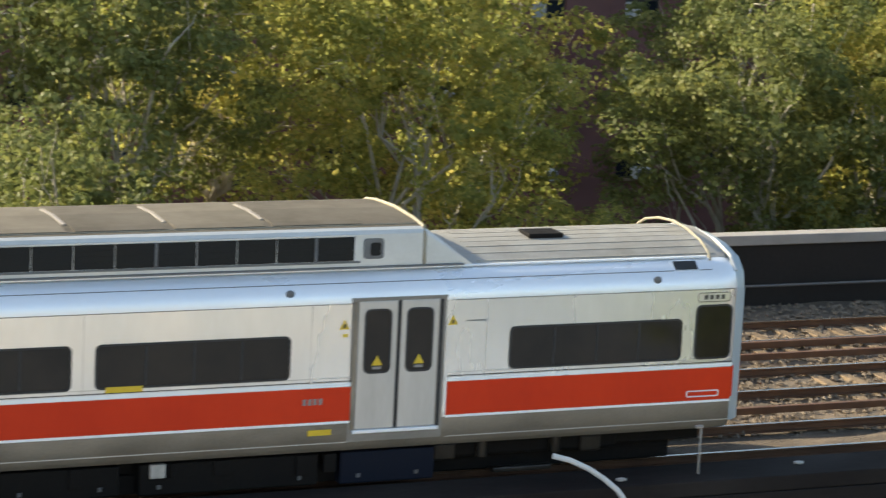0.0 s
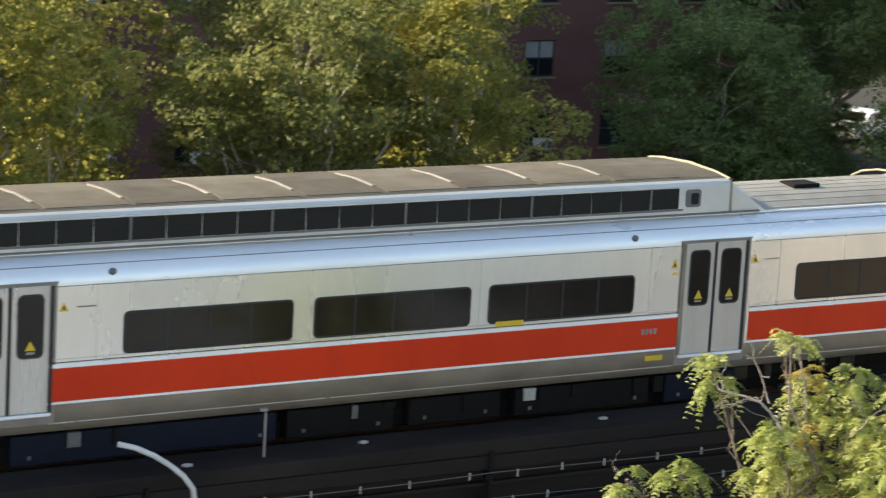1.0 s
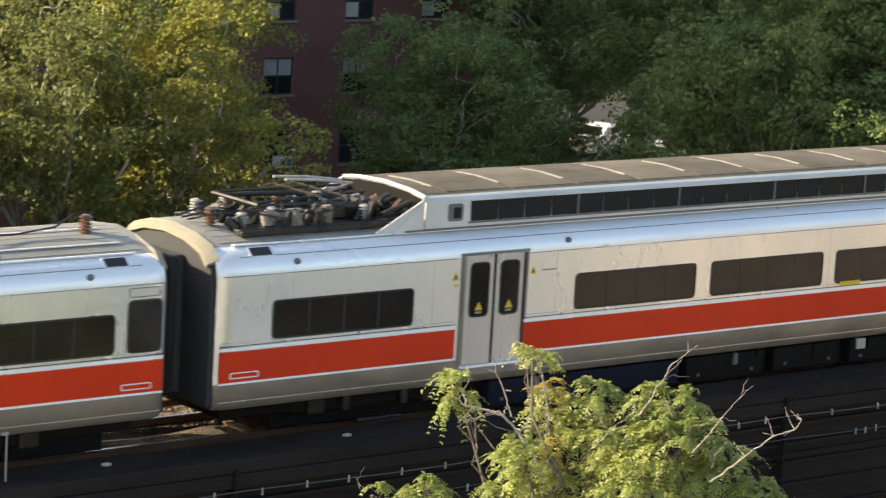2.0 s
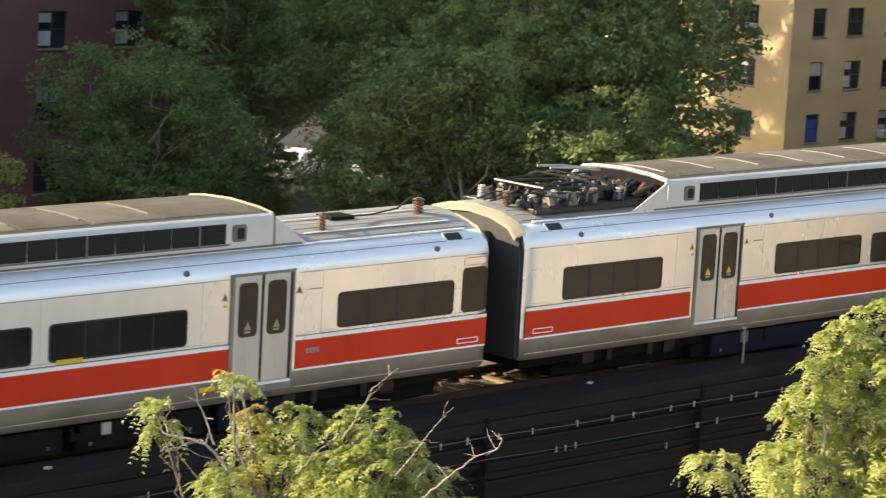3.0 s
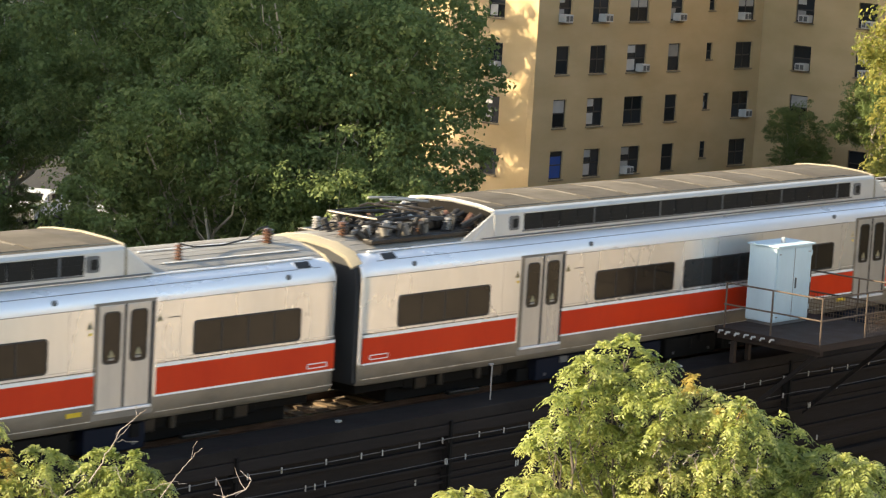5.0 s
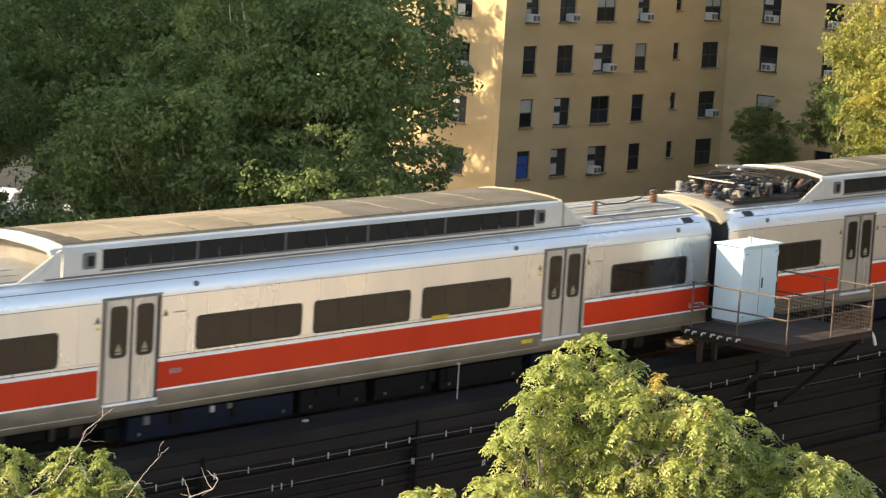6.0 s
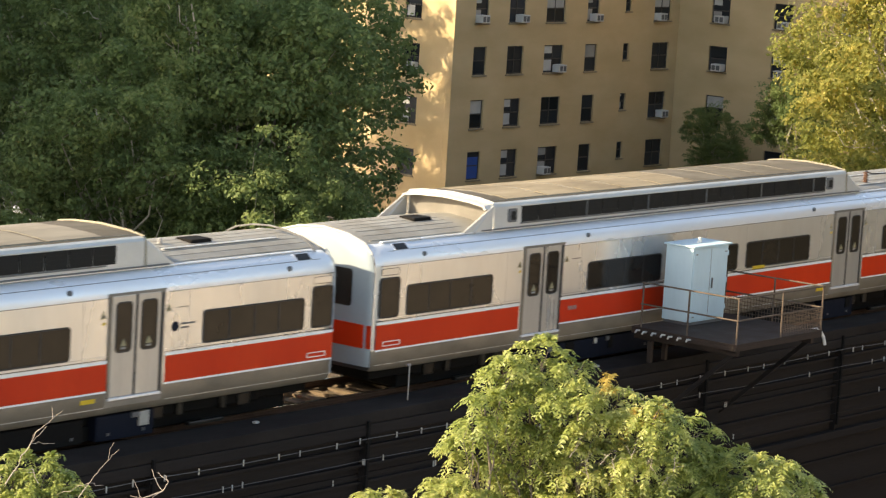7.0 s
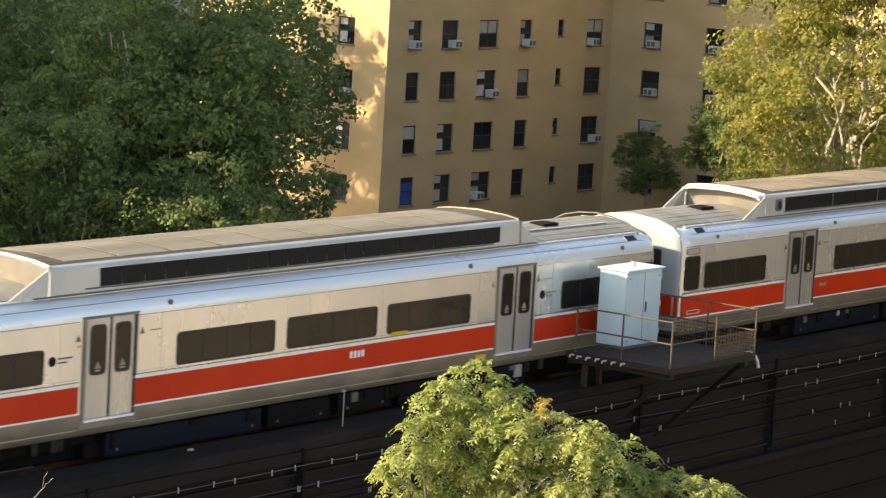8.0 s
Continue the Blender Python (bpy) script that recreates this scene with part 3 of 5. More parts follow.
def rail_car(kind):
    """A coach with its nose towards +x. kind: 'cab_front', 'middle', 'cab_rear', 'cab_front_panto'."""
    names = {"cab_front": "silver commuter coach with a red stripe and a leading cab", "middle": "silver commuter coach with a red stripe and folded roof pantograph",
             "cab_rear": "silver commuter coach with a red stripe and blue-grey cab end", "second_set": "weathered silver commuter coach with a red stripe and leading cab"}
    car = thing("rail_coach", names[kind], "train coach", group="coaches of the train")
    f = -1 if kind == "cab_rear" else 1
    sticker = YELLOW if kind == "cab_front" else MUTED
    part("body_shell", SHELL, None, car)
    part("roof", ROOFMESH, None, car, "grey ribbed metal roof")

    def fx(a, b):
        return (a, b) if f > 0 else (-b, -a)

    for s in (-1, 1):
        out = lambda d: s * (1.6 + d)
        # red stripe with its white lines
        for a, b in STRIPES:
            part("red_stripe", box((a, out(-0.01), 1.135), (b, out(0.004), 1.655)), RED, car, "red painted stripe panel")
            part("white_line", box((a, out(-0.01), 1.668), (b, out(0.007), 1.722)), WHITE, car, "white line above the stripe")
            part("white_line", box((a, out(-0.01), 1.095), (b, out(0.007), 1.128)), WHITE, car, "white line below the stripe")
            part("dark_line", box((a, out(-0.01), 1.738), (b, out(0.005), 1.752)), GASKET, car)
        # panel joints
        part("shoulder_joint", box((-12.0, s * 1.47, 3.214), (12.0, s * 1.487, 3.224)), GRILLE, car, "thin dark joint along the roof edge")
        for z in (2.925, 1.80, 0.80):
            for a, b in STRIPES:
                part("panel_joint", box((a + 0.02, out(-0.01), z - 0.006), (b - 0.02, out(0.003), z + 0.006)), GRILLE if z > 2 else DOOR, car)
        for x in (-8.0, -5.2, -0.1 - 3.1, 1.76, 5.25, 8.1):
            part("panel_joint", box((x - 0.004, out(-0.01), 1.76), (x + 0.004, out(0.003), 2.915)), DOOR, car)
        # windows
        for a, b in WINDOWS:
            a, b = fx(a, b)
            w = part("window", rounded(a, b, 1.835, 2.445, 0.06, out(-0.02), out(0.006)), GLASS, car, "dark window with interior gleam put into its colour")
            part("gasket", ring_frame(a, b, 1.835, 2.445, 0.06, 0.03, out(-0.02), out(0.014)), GASKET, w)
            for k in (1, 2, 3):
                q = a + (b - a) * k / 4
                part("mullion", box((q - 0.016, out(0), 1.85), (q + 0.016, out(0.009), 2.43)), GASKET, w)
        a, b = fx(11.73, 12.32)
        w = part("end_window", rounded(a, b, 1.83, 2.65, 0.07, out(-0.03), out(0.004)), GLASS, car, "tall dark window by the coach end")
        part("gasket", ring_frame(a, b, 1.83, 2.65, 0.07, 0.03, out(-0.03), out(0.012)), GASKET, w)
        # number plate by the end and grab step
        plate = part("number_panel", rounded(a - 0.02, b - 0.01, 2.72, 2.88, 0.04, out(-0.02), out(0.003)), STEEL, car, "number panel with a black outline")
        part("outline", ring_frame(a, b - 0.03, 2.735, 2.865, 0.03, 0.012, out(-0.01), out(0.006)), BLACKPAINT, plate)
        if kind == "cab_front" and s < 0:
            for i in range(4):
                part("digit_bar", box((a + 0.10 + 0.10 * i, out(0.002), 2.765), (a + 0.165 + 0.10 * i, out(0.007), 2.838)), BLACKPAINT, plate, "black number, unreadable")
        for e in (-1, 1):
            part("grab_step", ring_frame(e * 11.9 - 0.27, e * 11.9 + 0.27, 1.21, 1.28, 0.015, 0.018, out(0.0), out(0.02)), SHOULDER, car, "recessed steel step at the coach end")
        # doors
        for c in (DOORS if f > 0 else (-DOORS[1], -DOORS[0])):
            # surround and edge strips darkened in place of the shade in a recess
            fr = part("door_frame", box((c - 0.77, out(-0.02), 0.80), (c + 0.77, out(0.003), 2.99)), DOORFRAME, car, "steel door surround darkened for the shade of its recess")
            part("gutter", box((c - 0.78, out(0), 2.985), (c + 0.78, out(0.02), 3.012), 0.006), DOORFRAME, fr)
            part("edge_strip", box((c + 0.665, out(0.0), 0.98), (c + 0.72, out(0.02), 2.95), 0.01), GASKET, fr)
            part("edge_strip", box((c - 0.74, out(0.0), 0.98), (c - 0.68, out(0.02), 2.96), 0.01), SKIRT, fr)
            part("sill", box((c - 0.70, out(-0.02), 0.93), (c + 0.70, out(0.05), 0.985), 0.01), SHOULDER, fr, "bright steel door sill")
            for x0, x1 in ((c - 0.655, c - 0.03), (c + 0.03, c + 0.645)):
                leaf = part("door_leaf", box((x0, out(-0.015), 0.99), (x1, out(0.012), 2.955), 0.01), DOOR, car, "sliding steel door leaf")
                m = (x0 + x1) / 2
                part("pane", rounded(m - 0.195, m + 0.195, 1.87, 2.81, 0.075, out(0.0), out(0.017)), GLASS, leaf)
                part("gasket", ring_frame(m - 0.195, m + 0.195, 1.87, 2.81, 0.075, 0.026, out(0.0), out(0.022)), GASKET, leaf)
                bm = bmesh.new()
                tri = [(m - 0.085, 1.97), (m + 0.085, 1.97), (m, 2.12)]
                loft([[(x, out(0.018), z) for x, z in tri], [(x, out(0.023), z) for x, z in tri]], bm)
                part("warning_sticker", bm, sticker, leaf, "triangular warning sticker")
                part("notice", box((m - 0.07, out(0.018), 1.91), (m + 0.07, out(0.022), 1.95)), COPING, leaf)
            part("door_gap", box((c - 0.026, out(-0.01), 0.99), (c + 0.026, out(0.016), 2.955)), GASKET, car, "black rubber door edge")
            for x in (c - 0.88, c + 0.88):
                tri = [(x - 0.08, 2.54), (x + 0.08, 2.54), (x, 2.69)]
                part("warning_sticker", loft([[(q, out(-0.01), z) for q, z in tri], [(q, out(0.005), z) for q, z in tri]]), sticker, car, "triangular warning sticker")
                part("warning_mark", box((x - 0.02, out(0.004), 2.56), (x + 0.02, out(0.008), 2.62)), BLACKPAINT, car)
            part("small_print", box((c + 1.10, out(-0.01), 2.585), (c + 1.42, out(0.004), 2.605)), GRILLE, car, "line of small grey print")
            part("yellow_label", box((c - 0.90, out(-0.01), 2.42), (c - 0.82, out(0.004), 2.47)), YELLOW, car)
        for x0, x1, z in ((2.10, 2.66, 1.755), (5.25, 5.62, 0.93)):
            part("yellow_label", box((x0, out(-0.01), z), (x1, out(0.016), z + 0.085)), YELLOW, car, "yellow lettering strip, unreadable")
        nx = (5.15 if kind == 'cab_front' else 7.75) if f > 0 else -5.6
        nw = 0.085
        if kind == "second_set":
            nx, nw = 0.72, 0.13
        for i in range(4):
            part("digit_bar", box((nx + nw * i, out(0), 1.40), (nx + nw * i + nw * 0.65, out(0.007), 1.40 + nw * 1.15)), WHITE if nw > 0.11 else COPING, car, "pale number, unreadable")
        if kind == "second_set":
            for xe in (7.72, -8.2):
                bm = bmesh.new()
                bmesh.ops.create_cone(bm, cap_ends=True, segments=20, radius1=0.10, radius2=0.10, depth=0.012, matrix=Matrix.Translation((xe, out(0.0), 2.22)) @ pose(0, 0, 0, 90, 0, 0))
                part("round_emblem", bm, BLUEBOX, car, "dark blue round emblem")
                for z in (2.26, 2.18):
                    part("small_print", box((xe + 0.15, out(-0.01), z - 0.018), (xe + (0.55 if z > 2.2 else 0.4), out(0.004), z + 0.018)), GRILLE, car, "line of small grey print")
        # lamps and drains on the shoulder
        for x in (-10.9, -4.95, 4.9, 11.0):
            bm = bmesh.new()
            bmesh.ops.create_icosphere(bm, subdivisions=2, radius=0.06, matrix=Matrix.Translation((x, s * 1.565, 3.10)) @ Matrix.Diagonal((1.2, 0.7, 1, 1)))
            part("marker_lamp", bm, GRILLE, car, "small dark side marker lamp", smooth=True)
        for e in (-1, 1):
            m = Matrix.Translation((e * 11.55, s * 1.40, 3.27)) @ pose(0, 0, 0, s * -40, 0, 0)
            h = part("hatch_frame", box((-0.24, -0.11, -0.02), (0.24, 0.11, 0.018), 0.01), SHOULDER, car, "pale frame of a roof hatch", at=m)
            part("hatch", box((-0.2, -0.085, 0.015), (0.2, 0.085, 0.026)), GASKET, h, "black roof hatch opening")
        part("rain_strip", box((-12.0, s * 1.21, 3.365), (12.0, s * 1.27, 3.395), 0.008), SHOULDER, car, "bright gutter along the roof edge")
    # roof pod
    x0, x1 = (-8.75, 8.0) if f > 0 else (-8.9, 7.75)
    pod = part("roof_pod", pod_mesh(x0 + 0.74, x1, 0.01, 0.85), None, car, "long raised roof pod with a stained top")
    for s in (-1, 1):
        y = s * 1.262
        for k in range(22):
            a = x0 + (2.1 if kind == "second_set" else 1.75) + k * 0.62
            if a + 0.6 > x1 - (1.3 if kind == "second_set" else 1.9):
                break
            lv = part("louvre_panel", box((a, y - s * 0.02, 3.51), (a + 0.605, y + s * 0.014, 3.87), 0.008), LOUVRE, pod, "dark louvred vent panel")
            for q in (3.59, 3.68, 3.77):
                part("slat", box((a + 0.02, y + s * 0.014, q), (a + 0.585, y + s * 0.019, q + 0.02)), LOUVRE, lv)
            if k % 4 == 3 and kind != "second_set":
                part("divider", box((a + 0.59, y + s * 0.01, 3.50), (a + 0.63, y + s * 0.03, 3.88)), GRILLE, lv)
        part("louvre_rail", box((x0 + 1.7, y - s * 0.01, 3.88), (x1 - 1.9, y + s * 0.02, 3.905)), POD_SIDE, pod)
        part("louvre_rail", box((x0 + 1.7, y - s * 0.01, 3.475), (x1 - 1.9, y + s * 0.025, 3.505)), GRILLE, pod)
        for a in (x0 + 1.25, x1 - 1.84) if kind != "second_set" else ():
            pt = part("port_frame", rounded(a, a + 0.32, 3.53, 3.84, 0.05, y - s * 0.02, y + s * 0.02), GRILLE, pod, "small square vent port")
            part("port", rounded(a + 0.10, a + 0.27, 3.58, 3.78, 0.04, y, y + s * 0.026), LOUVRE, pt)
        part("pod_gutter", box((x0 + 0.3, y, 3.39), (x1 - 0.2, y + s * 0.05, 3.42), 0.006), GRILLE, pod)
    for k in range(9):
        a = 4.72 - 1.52 * k
        if a < x0 + 0.9:
            break
        cover = {"second_set": POD_WORN, "cab_rear": POD_RUST if k > 3 else POD_PALE}.get(kind, (POD_TOP, POD_PALE)[k % 2])
        cap = ((-1.0, 4.008), (-0.8, 4.033), (0, 4.068), (0.8, 4.033), (1.0, 4.008))
        band = ((-0.62, 4.041), (0, 4.068), (0.62, 4.041))
        if kind != "second_set":
            part("top_strap", loft([[(q, y, z + 0.020) for y, z in band] + [(q, y, z + 0.002) for y, z in band[::-1]] for q in (a, a + (0.055 if kind == "cab_front" else 0.03))]), COPING if kind == "cab_front" else STRAP, pod, "pale strap across the pod top")
        part("top_panel", loft([[(q, y, z + 0.014) for y, z in cap] + [(q, y, z - 0.01) for y, z in cap[::-1]] for q in (a + 0.09, a + 1.48)]), cover, pod)
    part("top_edge_strip", tube([(x0 + 0.8, -1.04, 4.005), (0, -1.04, 4.005), (x1 - 0.9, -1.04, 4.005)], 0.012, seg=6), CREAM, pod)
    # arched hood at the pod ends
    for xe, lean, d in ((x0, 0.75, -1), (x1, 0.85, 1)):
        xt = xe - d * lean
        arch = [(-1.27, 3.39), (-1.25, 3.90), (-1.2, 3.98), (-0.8, 4.04), (0, 4.08), (0.8, 4.04), (1.2, 3.98), (1.25, 3.90), (1.27, 3.39)]
        pts = [(xt + (xe - xt) * max(0, (3.95 - z) / 0.58), y, z) for y, z in arch]
        if d < 0:
            part("hood_rim", tube(pts, 0.04, seg=8), POD_SIDE, pod, "white rim of the pod's arched end", True)
            # flat plate whose dull tone stands for the shaded hollow behind the rim
            part("hood_mouth", loft([[(xt - d_, y * 0.95, 3.40 + (z - 3.40) * 0.93) for y, z in arch] for d_ in (0.012, 0.035)]), STRAP if f < 0 or kind == "second_set" else DARK, pod, "flat plate standing for the hollow of the arched pod end")
            if f < 0:
                part("hood_lip", loft([[(xt - d_, y * k, 3.40 + (z - 3.40) * q) for y, z in arch[1:8]] + [(xt - d_, y * k * 0.97, 3.40 + (z - 3.40) * (q - 0.06)) for y, z in arch[7:0:-1]] for d_, k, q in ((0.0, 0.99, 0.99), (0.30, 0.99, 0.93))]), POD_SIDE, pod)
            if f > 0 and kind != "second_set":
                random.seed(17)
                for i in range(22):
                    y, z = random.uniform(-1.05, 1.05), random.uniform(3.5, 3.72)
                    part("hood_gear", rod((xt - random.uniform(0.08, 0.2), y, z + random.uniform(0.02, 0.2)), (xt - random.uniform(0.3, 0.75), y + random.uniform(-0.2, 0.2), z - 0.04), random.choice((0.03, 0.05, 0.07)), seg=8), (GASKET, PANTO, GASKET, BROWNPORC, PANTO, STRAP)[i % 6], pod, "dark gear inside the pod mouth")
            for s in (-1, 1):
                tri = [(xt - 0.05, 3.95), (xt - 0.05, 3.40), (xe - 0.35, 3.40)]
                part("cheek", loft([[(x, s * 1.25, z) for x, z in tri], [(x, s * 1.285, z) for x, z in tri]]), POD_SIDE, pod, "white triangular side cheek")
        else:
            part("hood_rim", tube([(xt, y, z) for y, z in arch], 0.03, seg=8), CREAM, pod, "pale rim of the pod end", True)
    # plain roof ends: ribs
    for a, b in ((8.1, 12.2), (-12.2, -8.9)):
        for i in range(-5, 6):
            y = i * 0.22
            part("roof_rib", box((a, y - 0.02, roof_z(y) - 0.01), (b, y + 0.02, roof_z(y) + 0.004)), ROOF, car)
    front = f
    part("roof_vent", box((front * 9.6 - 0.3, -0.40, 3.57), (front * 9.6 + 0.3, 0.05, 3.655), 0.02), DARK, car, "dark roof vent box")
    if kind in ("cab_front", "second_set"):
        xa = front * 12.05
        pts = [(xa, -1.3, 3.33), (xa, -1.22, 3.45), (xa, -0.95, 3.58), (xa, -0.5, 3.68), (xa, 0, 3.72), (xa, 0.5, 3.68), (xa, 0.95, 3.58), (xa, 1.22, 3.45), (xa, 1.3, 3.33)]
        part("roof_grab_rail", tube(pts, 0.022, seg=8), CREAM if kind == "cab_front" else GRILLE, car, "curved grab rail over the cab roof", True)
    # coach ends
    for e in (-1, 1):
        cab = (kind == "cab_rear" and e < 0) or (kind in ("cab_front", "second_set") and e > 0)
        x = e * HALF
        ring = [(-1.50, 0.75), (-1.50, 2.85), (-1.42, 3.15), (-1.2, 3.36), (-0.7, 3.50), (0, 3.56), (0.7, 3.50), (1.2, 3.36), (1.42, 3.15), (1.50, 2.85), (1.50, 0.75)]
        if cab:
            part("cab_mask", loft([[(x + e * d, y * k, 0.75 + (z - 0.75) * q) for y, z in ring] for d, k, q in ((0.003, 1.0, 1.0), (0.035 * (1 + 2 * (e > 0)), 0.975, 0.995), (0.06 * (1 + 3 * (e > 0)), 0.90, 0.985))]), CABEND, car, "blue-grey moulded cab end", True)
            part("cab_stripe", box((x + e * 0.05, -1.34, 1.14), (x + e * (0.075 if e < 0 else 0.255), 1.34, 1.65), 0.01), RED, car, "red stripe across the cab end")
            for s in (-1, 1):
                part("cab_corner_stripe", box((x + e * 0.004, s * 1.36, 1.14), (x + e * 0.05, s * 1.508, 1.65), 0.02), RED, car)
                part("cab_window", rounded(-0.95 if s < 0 else 0.35, -0.35 if s < 0 else 0.95, 2.0, 2.8, 0.08, 0, 0.02), GLASS, car, "dark cab window", at=Matrix.Translation((x + e * 0.235, 0, 0)) @ pose(0, 0, 0, 0, 0, -90 * e) if e > 0 else Matrix.Translation((x - 0.055, 0, 0)) @ pose(0, 0, 0, 0, 0, 90))
            part("cab_brow", tube([(x + e * 0.01, y * 1.0, z + 0.02) for y, z in ring[2:9]], 0.03, seg=8), POD_SIDE, car, "white arched brow over the cab", True)
        else:
            part("end_arch", loft([[(x + e * d, y * k, z * q + 0.015) for y, z in ring[2:9]] + [(x + e * d, y * k * 0.97, z * q - 0.05) for y, z in ring[8:1:-1]] for d, k, q in ((-0.07, 1.025, 1.01), (0.03, 1.0, 1.0), (0.12, 0.96, 0.985))]), CREAM, car, "cream arched edge of the coach end", True)
            # wall blackened to stand for the shadow in the coach gap
            part("end_wall", loft([[(x + e * d, y * 0.97, z - 0.03) for y, z in ring] for d in (0.003, 0.07)]), BELLOWS, car, "coach end wall coloured black for the shade between coaches")
        if cab:
            part("coupler", box((min(x, x + e * 0.45), -0.15, 0.62), (max(x, x + e * 0.45), 0.15, 0.78), 0.03), DARK, car)
            continue
        gang = part("gangway_bellows", box((min(x + e * 0.08, x + e * 0.36), -0.62, 0.80), (max(x + e * 0.08, x + e * 0.36), 0.62, 3.15), 0.03), BELLOWS, car, "black rubber gangway bellows")
        for i in range(3):
            q = x + e * (0.24 + 0.05 * i)
            part("fold", ring_frame(-0.63, 0.63, 0.85, 3.12, 0.05, 0.03, -0.012, 0.012), BELLOWS, gang, at=Matrix.Translation((q, 0, 0)) @ pose(0, 0, 0, 0, 0, 90))
        part("coupler", box((min(x, x + e * 0.45), -0.15, 0.62), (max(x, x + e * 0.45), 0.15, 0.78), 0.03), DARK, car)
    # pantograph or single insulators
    def panto(xc, d):
        """A folded pantograph: sooty tray with a worn edge, stacked insulators, arms lying low, collector head with pale horns."""
        part("pantograph_tray", box((xc - 1.75, -0.98, 3.46), (xc + 1.75, 0.98, 3.575), 0.02), PANTO, car, "sooty tray under the pantograph")
        for s in (-1, 1):
            part("tray_edge", box((xc - 1.75, s * 1.02 - 0.035, 3.47), (xc + 1.75, s * 1.02 + 0.035, 3.555), 0.01), PANTO, car, "worn steel edge of the tray")
            for q, h, m in ((-1.55, 0.26, PORCELAIN), (-0.95, 0.32, PORCELAIN), (0.15, 0.28, BROWNPORC), (1.0, 0.26, PORCELAIN)):
                insulator(car, xc + q, s * 0.72, 3.57, h, 0.10, m)
            part("lower_arm", tube([(xc + 1.45, s * 0.45, 3.74), (xc + 0.2, s * 0.55, 3.86), (xc - 1.2, s * 0.62, 3.90)], [0.05, 0.045, 0.032], seg=7), PANTO, car, "oily lower arm", True)
            part("upper_arm", rod((xc - 1.2, s * 0.60, 3.95), (xc + 1.25, s * 0.36, 3.99), 0.022), GASKET, car)
            part("spring", rod((xc - 0.1, s * 0.22, 3.76), (xc + 0.95, s * 0.22, 3.80), 0.06, seg=10), PANTO, car)
            part("collector_strip", tube([(xc + 0.25 + 0.22 * s, -0.95, 3.93), (xc + 0.25 + 0.22 * s, -0.7, 4.02), (xc + 0.25 + 0.22 * s, 0.7, 4.02), (xc + 0.25 + 0.22 * s, 0.95, 3.93)], 0.026, seg=6), PANTO, car, "curved collector strip")
        for y in (0.25, 0.62):
            part("horn", tube([(xc + 0.1, y + 0.16, 4.13), (xc + 0.7, y, 4.12), (xc + 1.35, y - 0.1, 4.05)], 0.028, seg=6), CLIP, car, "pale angled horn of the collector")
        part("cross_tube", rod((xc - 1.2, -0.7, 3.92), (xc - 1.2, 0.7, 3.92), 0.04), PANTO, car)
        part("cross_tube", rod((xc + 1.35, -0.6, 3.76), (xc + 1.35, 0.6, 3.76), 0.065, seg=12), GASKET, car)
        part("motor_box", box((xc + 0.45, -0.62, 3.575), (xc + 1.15, -0.22, 3.79), 0.04), PANTO, car)
        part("air_cylinder", rod((xc - 0.85, -0.42, 3.68), (xc - 0.15, -0.42, 3.68), 0.10, seg=14), PORCELAIN, car, "grey air cylinder", True)
        random.seed(31)
        for i in range(78):
            a, y, r = xc + random.uniform(-1.7, 1.7), random.uniform(-0.95, 0.8), random.choice((0.025, 0.04, 0.06, 0.085))
            h = random.uniform(3.66, 3.93)
            part("fitting", rod((a, y, 3.57), (a + random.uniform(-0.16, 0.16), y + random.uniform(-0.1, 0.1), h), r, seg=7), (PANTO, GASKET, DARK, STRAP, GASKET, PANTO, GASKET)[i % 7], car)
        for i in range(30):
            a, y, h = xc + random.uniform(-1.6, 1.3), random.uniform(-0.85, 0.5), random.uniform(3.66, 3.9)
            part("linkage", rod((a, y, h), (a + random.uniform(0.25, 0.7), y + random.uniform(-0.3, 0.3), h + random.uniform(-0.07, 0.05)), random.choice((0.016, 0.024)), seg=6), (GASKET, PANTO, STRAP, SHOULDER)[i % 4], car)
        for i in range(3):
            y = -0.62 + 0.3 * i
            part("busbar", tube([(xc - 2.4, y * 0.6, 3.70), (xc - 1.9, y, 3.82), (xc - 1.2, y + 0.1, 3.74), (xc - 0.3, y, 3.86)], 0.018, seg=6), GASKET, car, "black looping power cable")

    if kind in ("cab_front", "middle"):
        panto(-9.95, -1)
        insulator(car, -11.95, -0.45, 3.60, 0.30, 0.11, BROWNPORC)
    if kind in ("middle", "cab_rear"):
        insulator(car, 8.75, -0.75, 3.50, 0.30, 0.09, BROWNPORC)
        insulator(car, 11.6, -0.35, 3.58, 0.30, 0.12, BROWNPORC)
        part("jumper_cable", tube([(8.75, -0.75, 3.82), (9.3, -0.6, 3.70), (10.2, -0.5, 3.66), (11.0, -0.4, 3.72), (11.35, -0.36, 3.9), (11.6, -0.35, 3.92)], 0.018, seg=6), GASKET, car, "black roof jumper cable")
        for y in (-0.9, -0.2):
            part("white_roof_line", box((8.2, y - 0.02, roof_z(y) + 0.014), (11.9, y + 0.02, roof_z(y) + 0.03)), SHOULDER, car)
    if kind == "second_set":
        for y in (-0.6, 0.0):
            insulator(car, -10.2, y, 3.56, 0.26, 0.11, PORCELAIN)
        part("white_roof_line", box((8.3, -0.62, 3.57), (11.6, -0.58, 3.59)), SHOULDER, car)
        insulator(car, 8.6, -0.2, 3.60, 0.12, 0.06, PORCELAIN)
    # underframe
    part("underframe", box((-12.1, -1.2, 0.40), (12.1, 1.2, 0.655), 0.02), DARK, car)
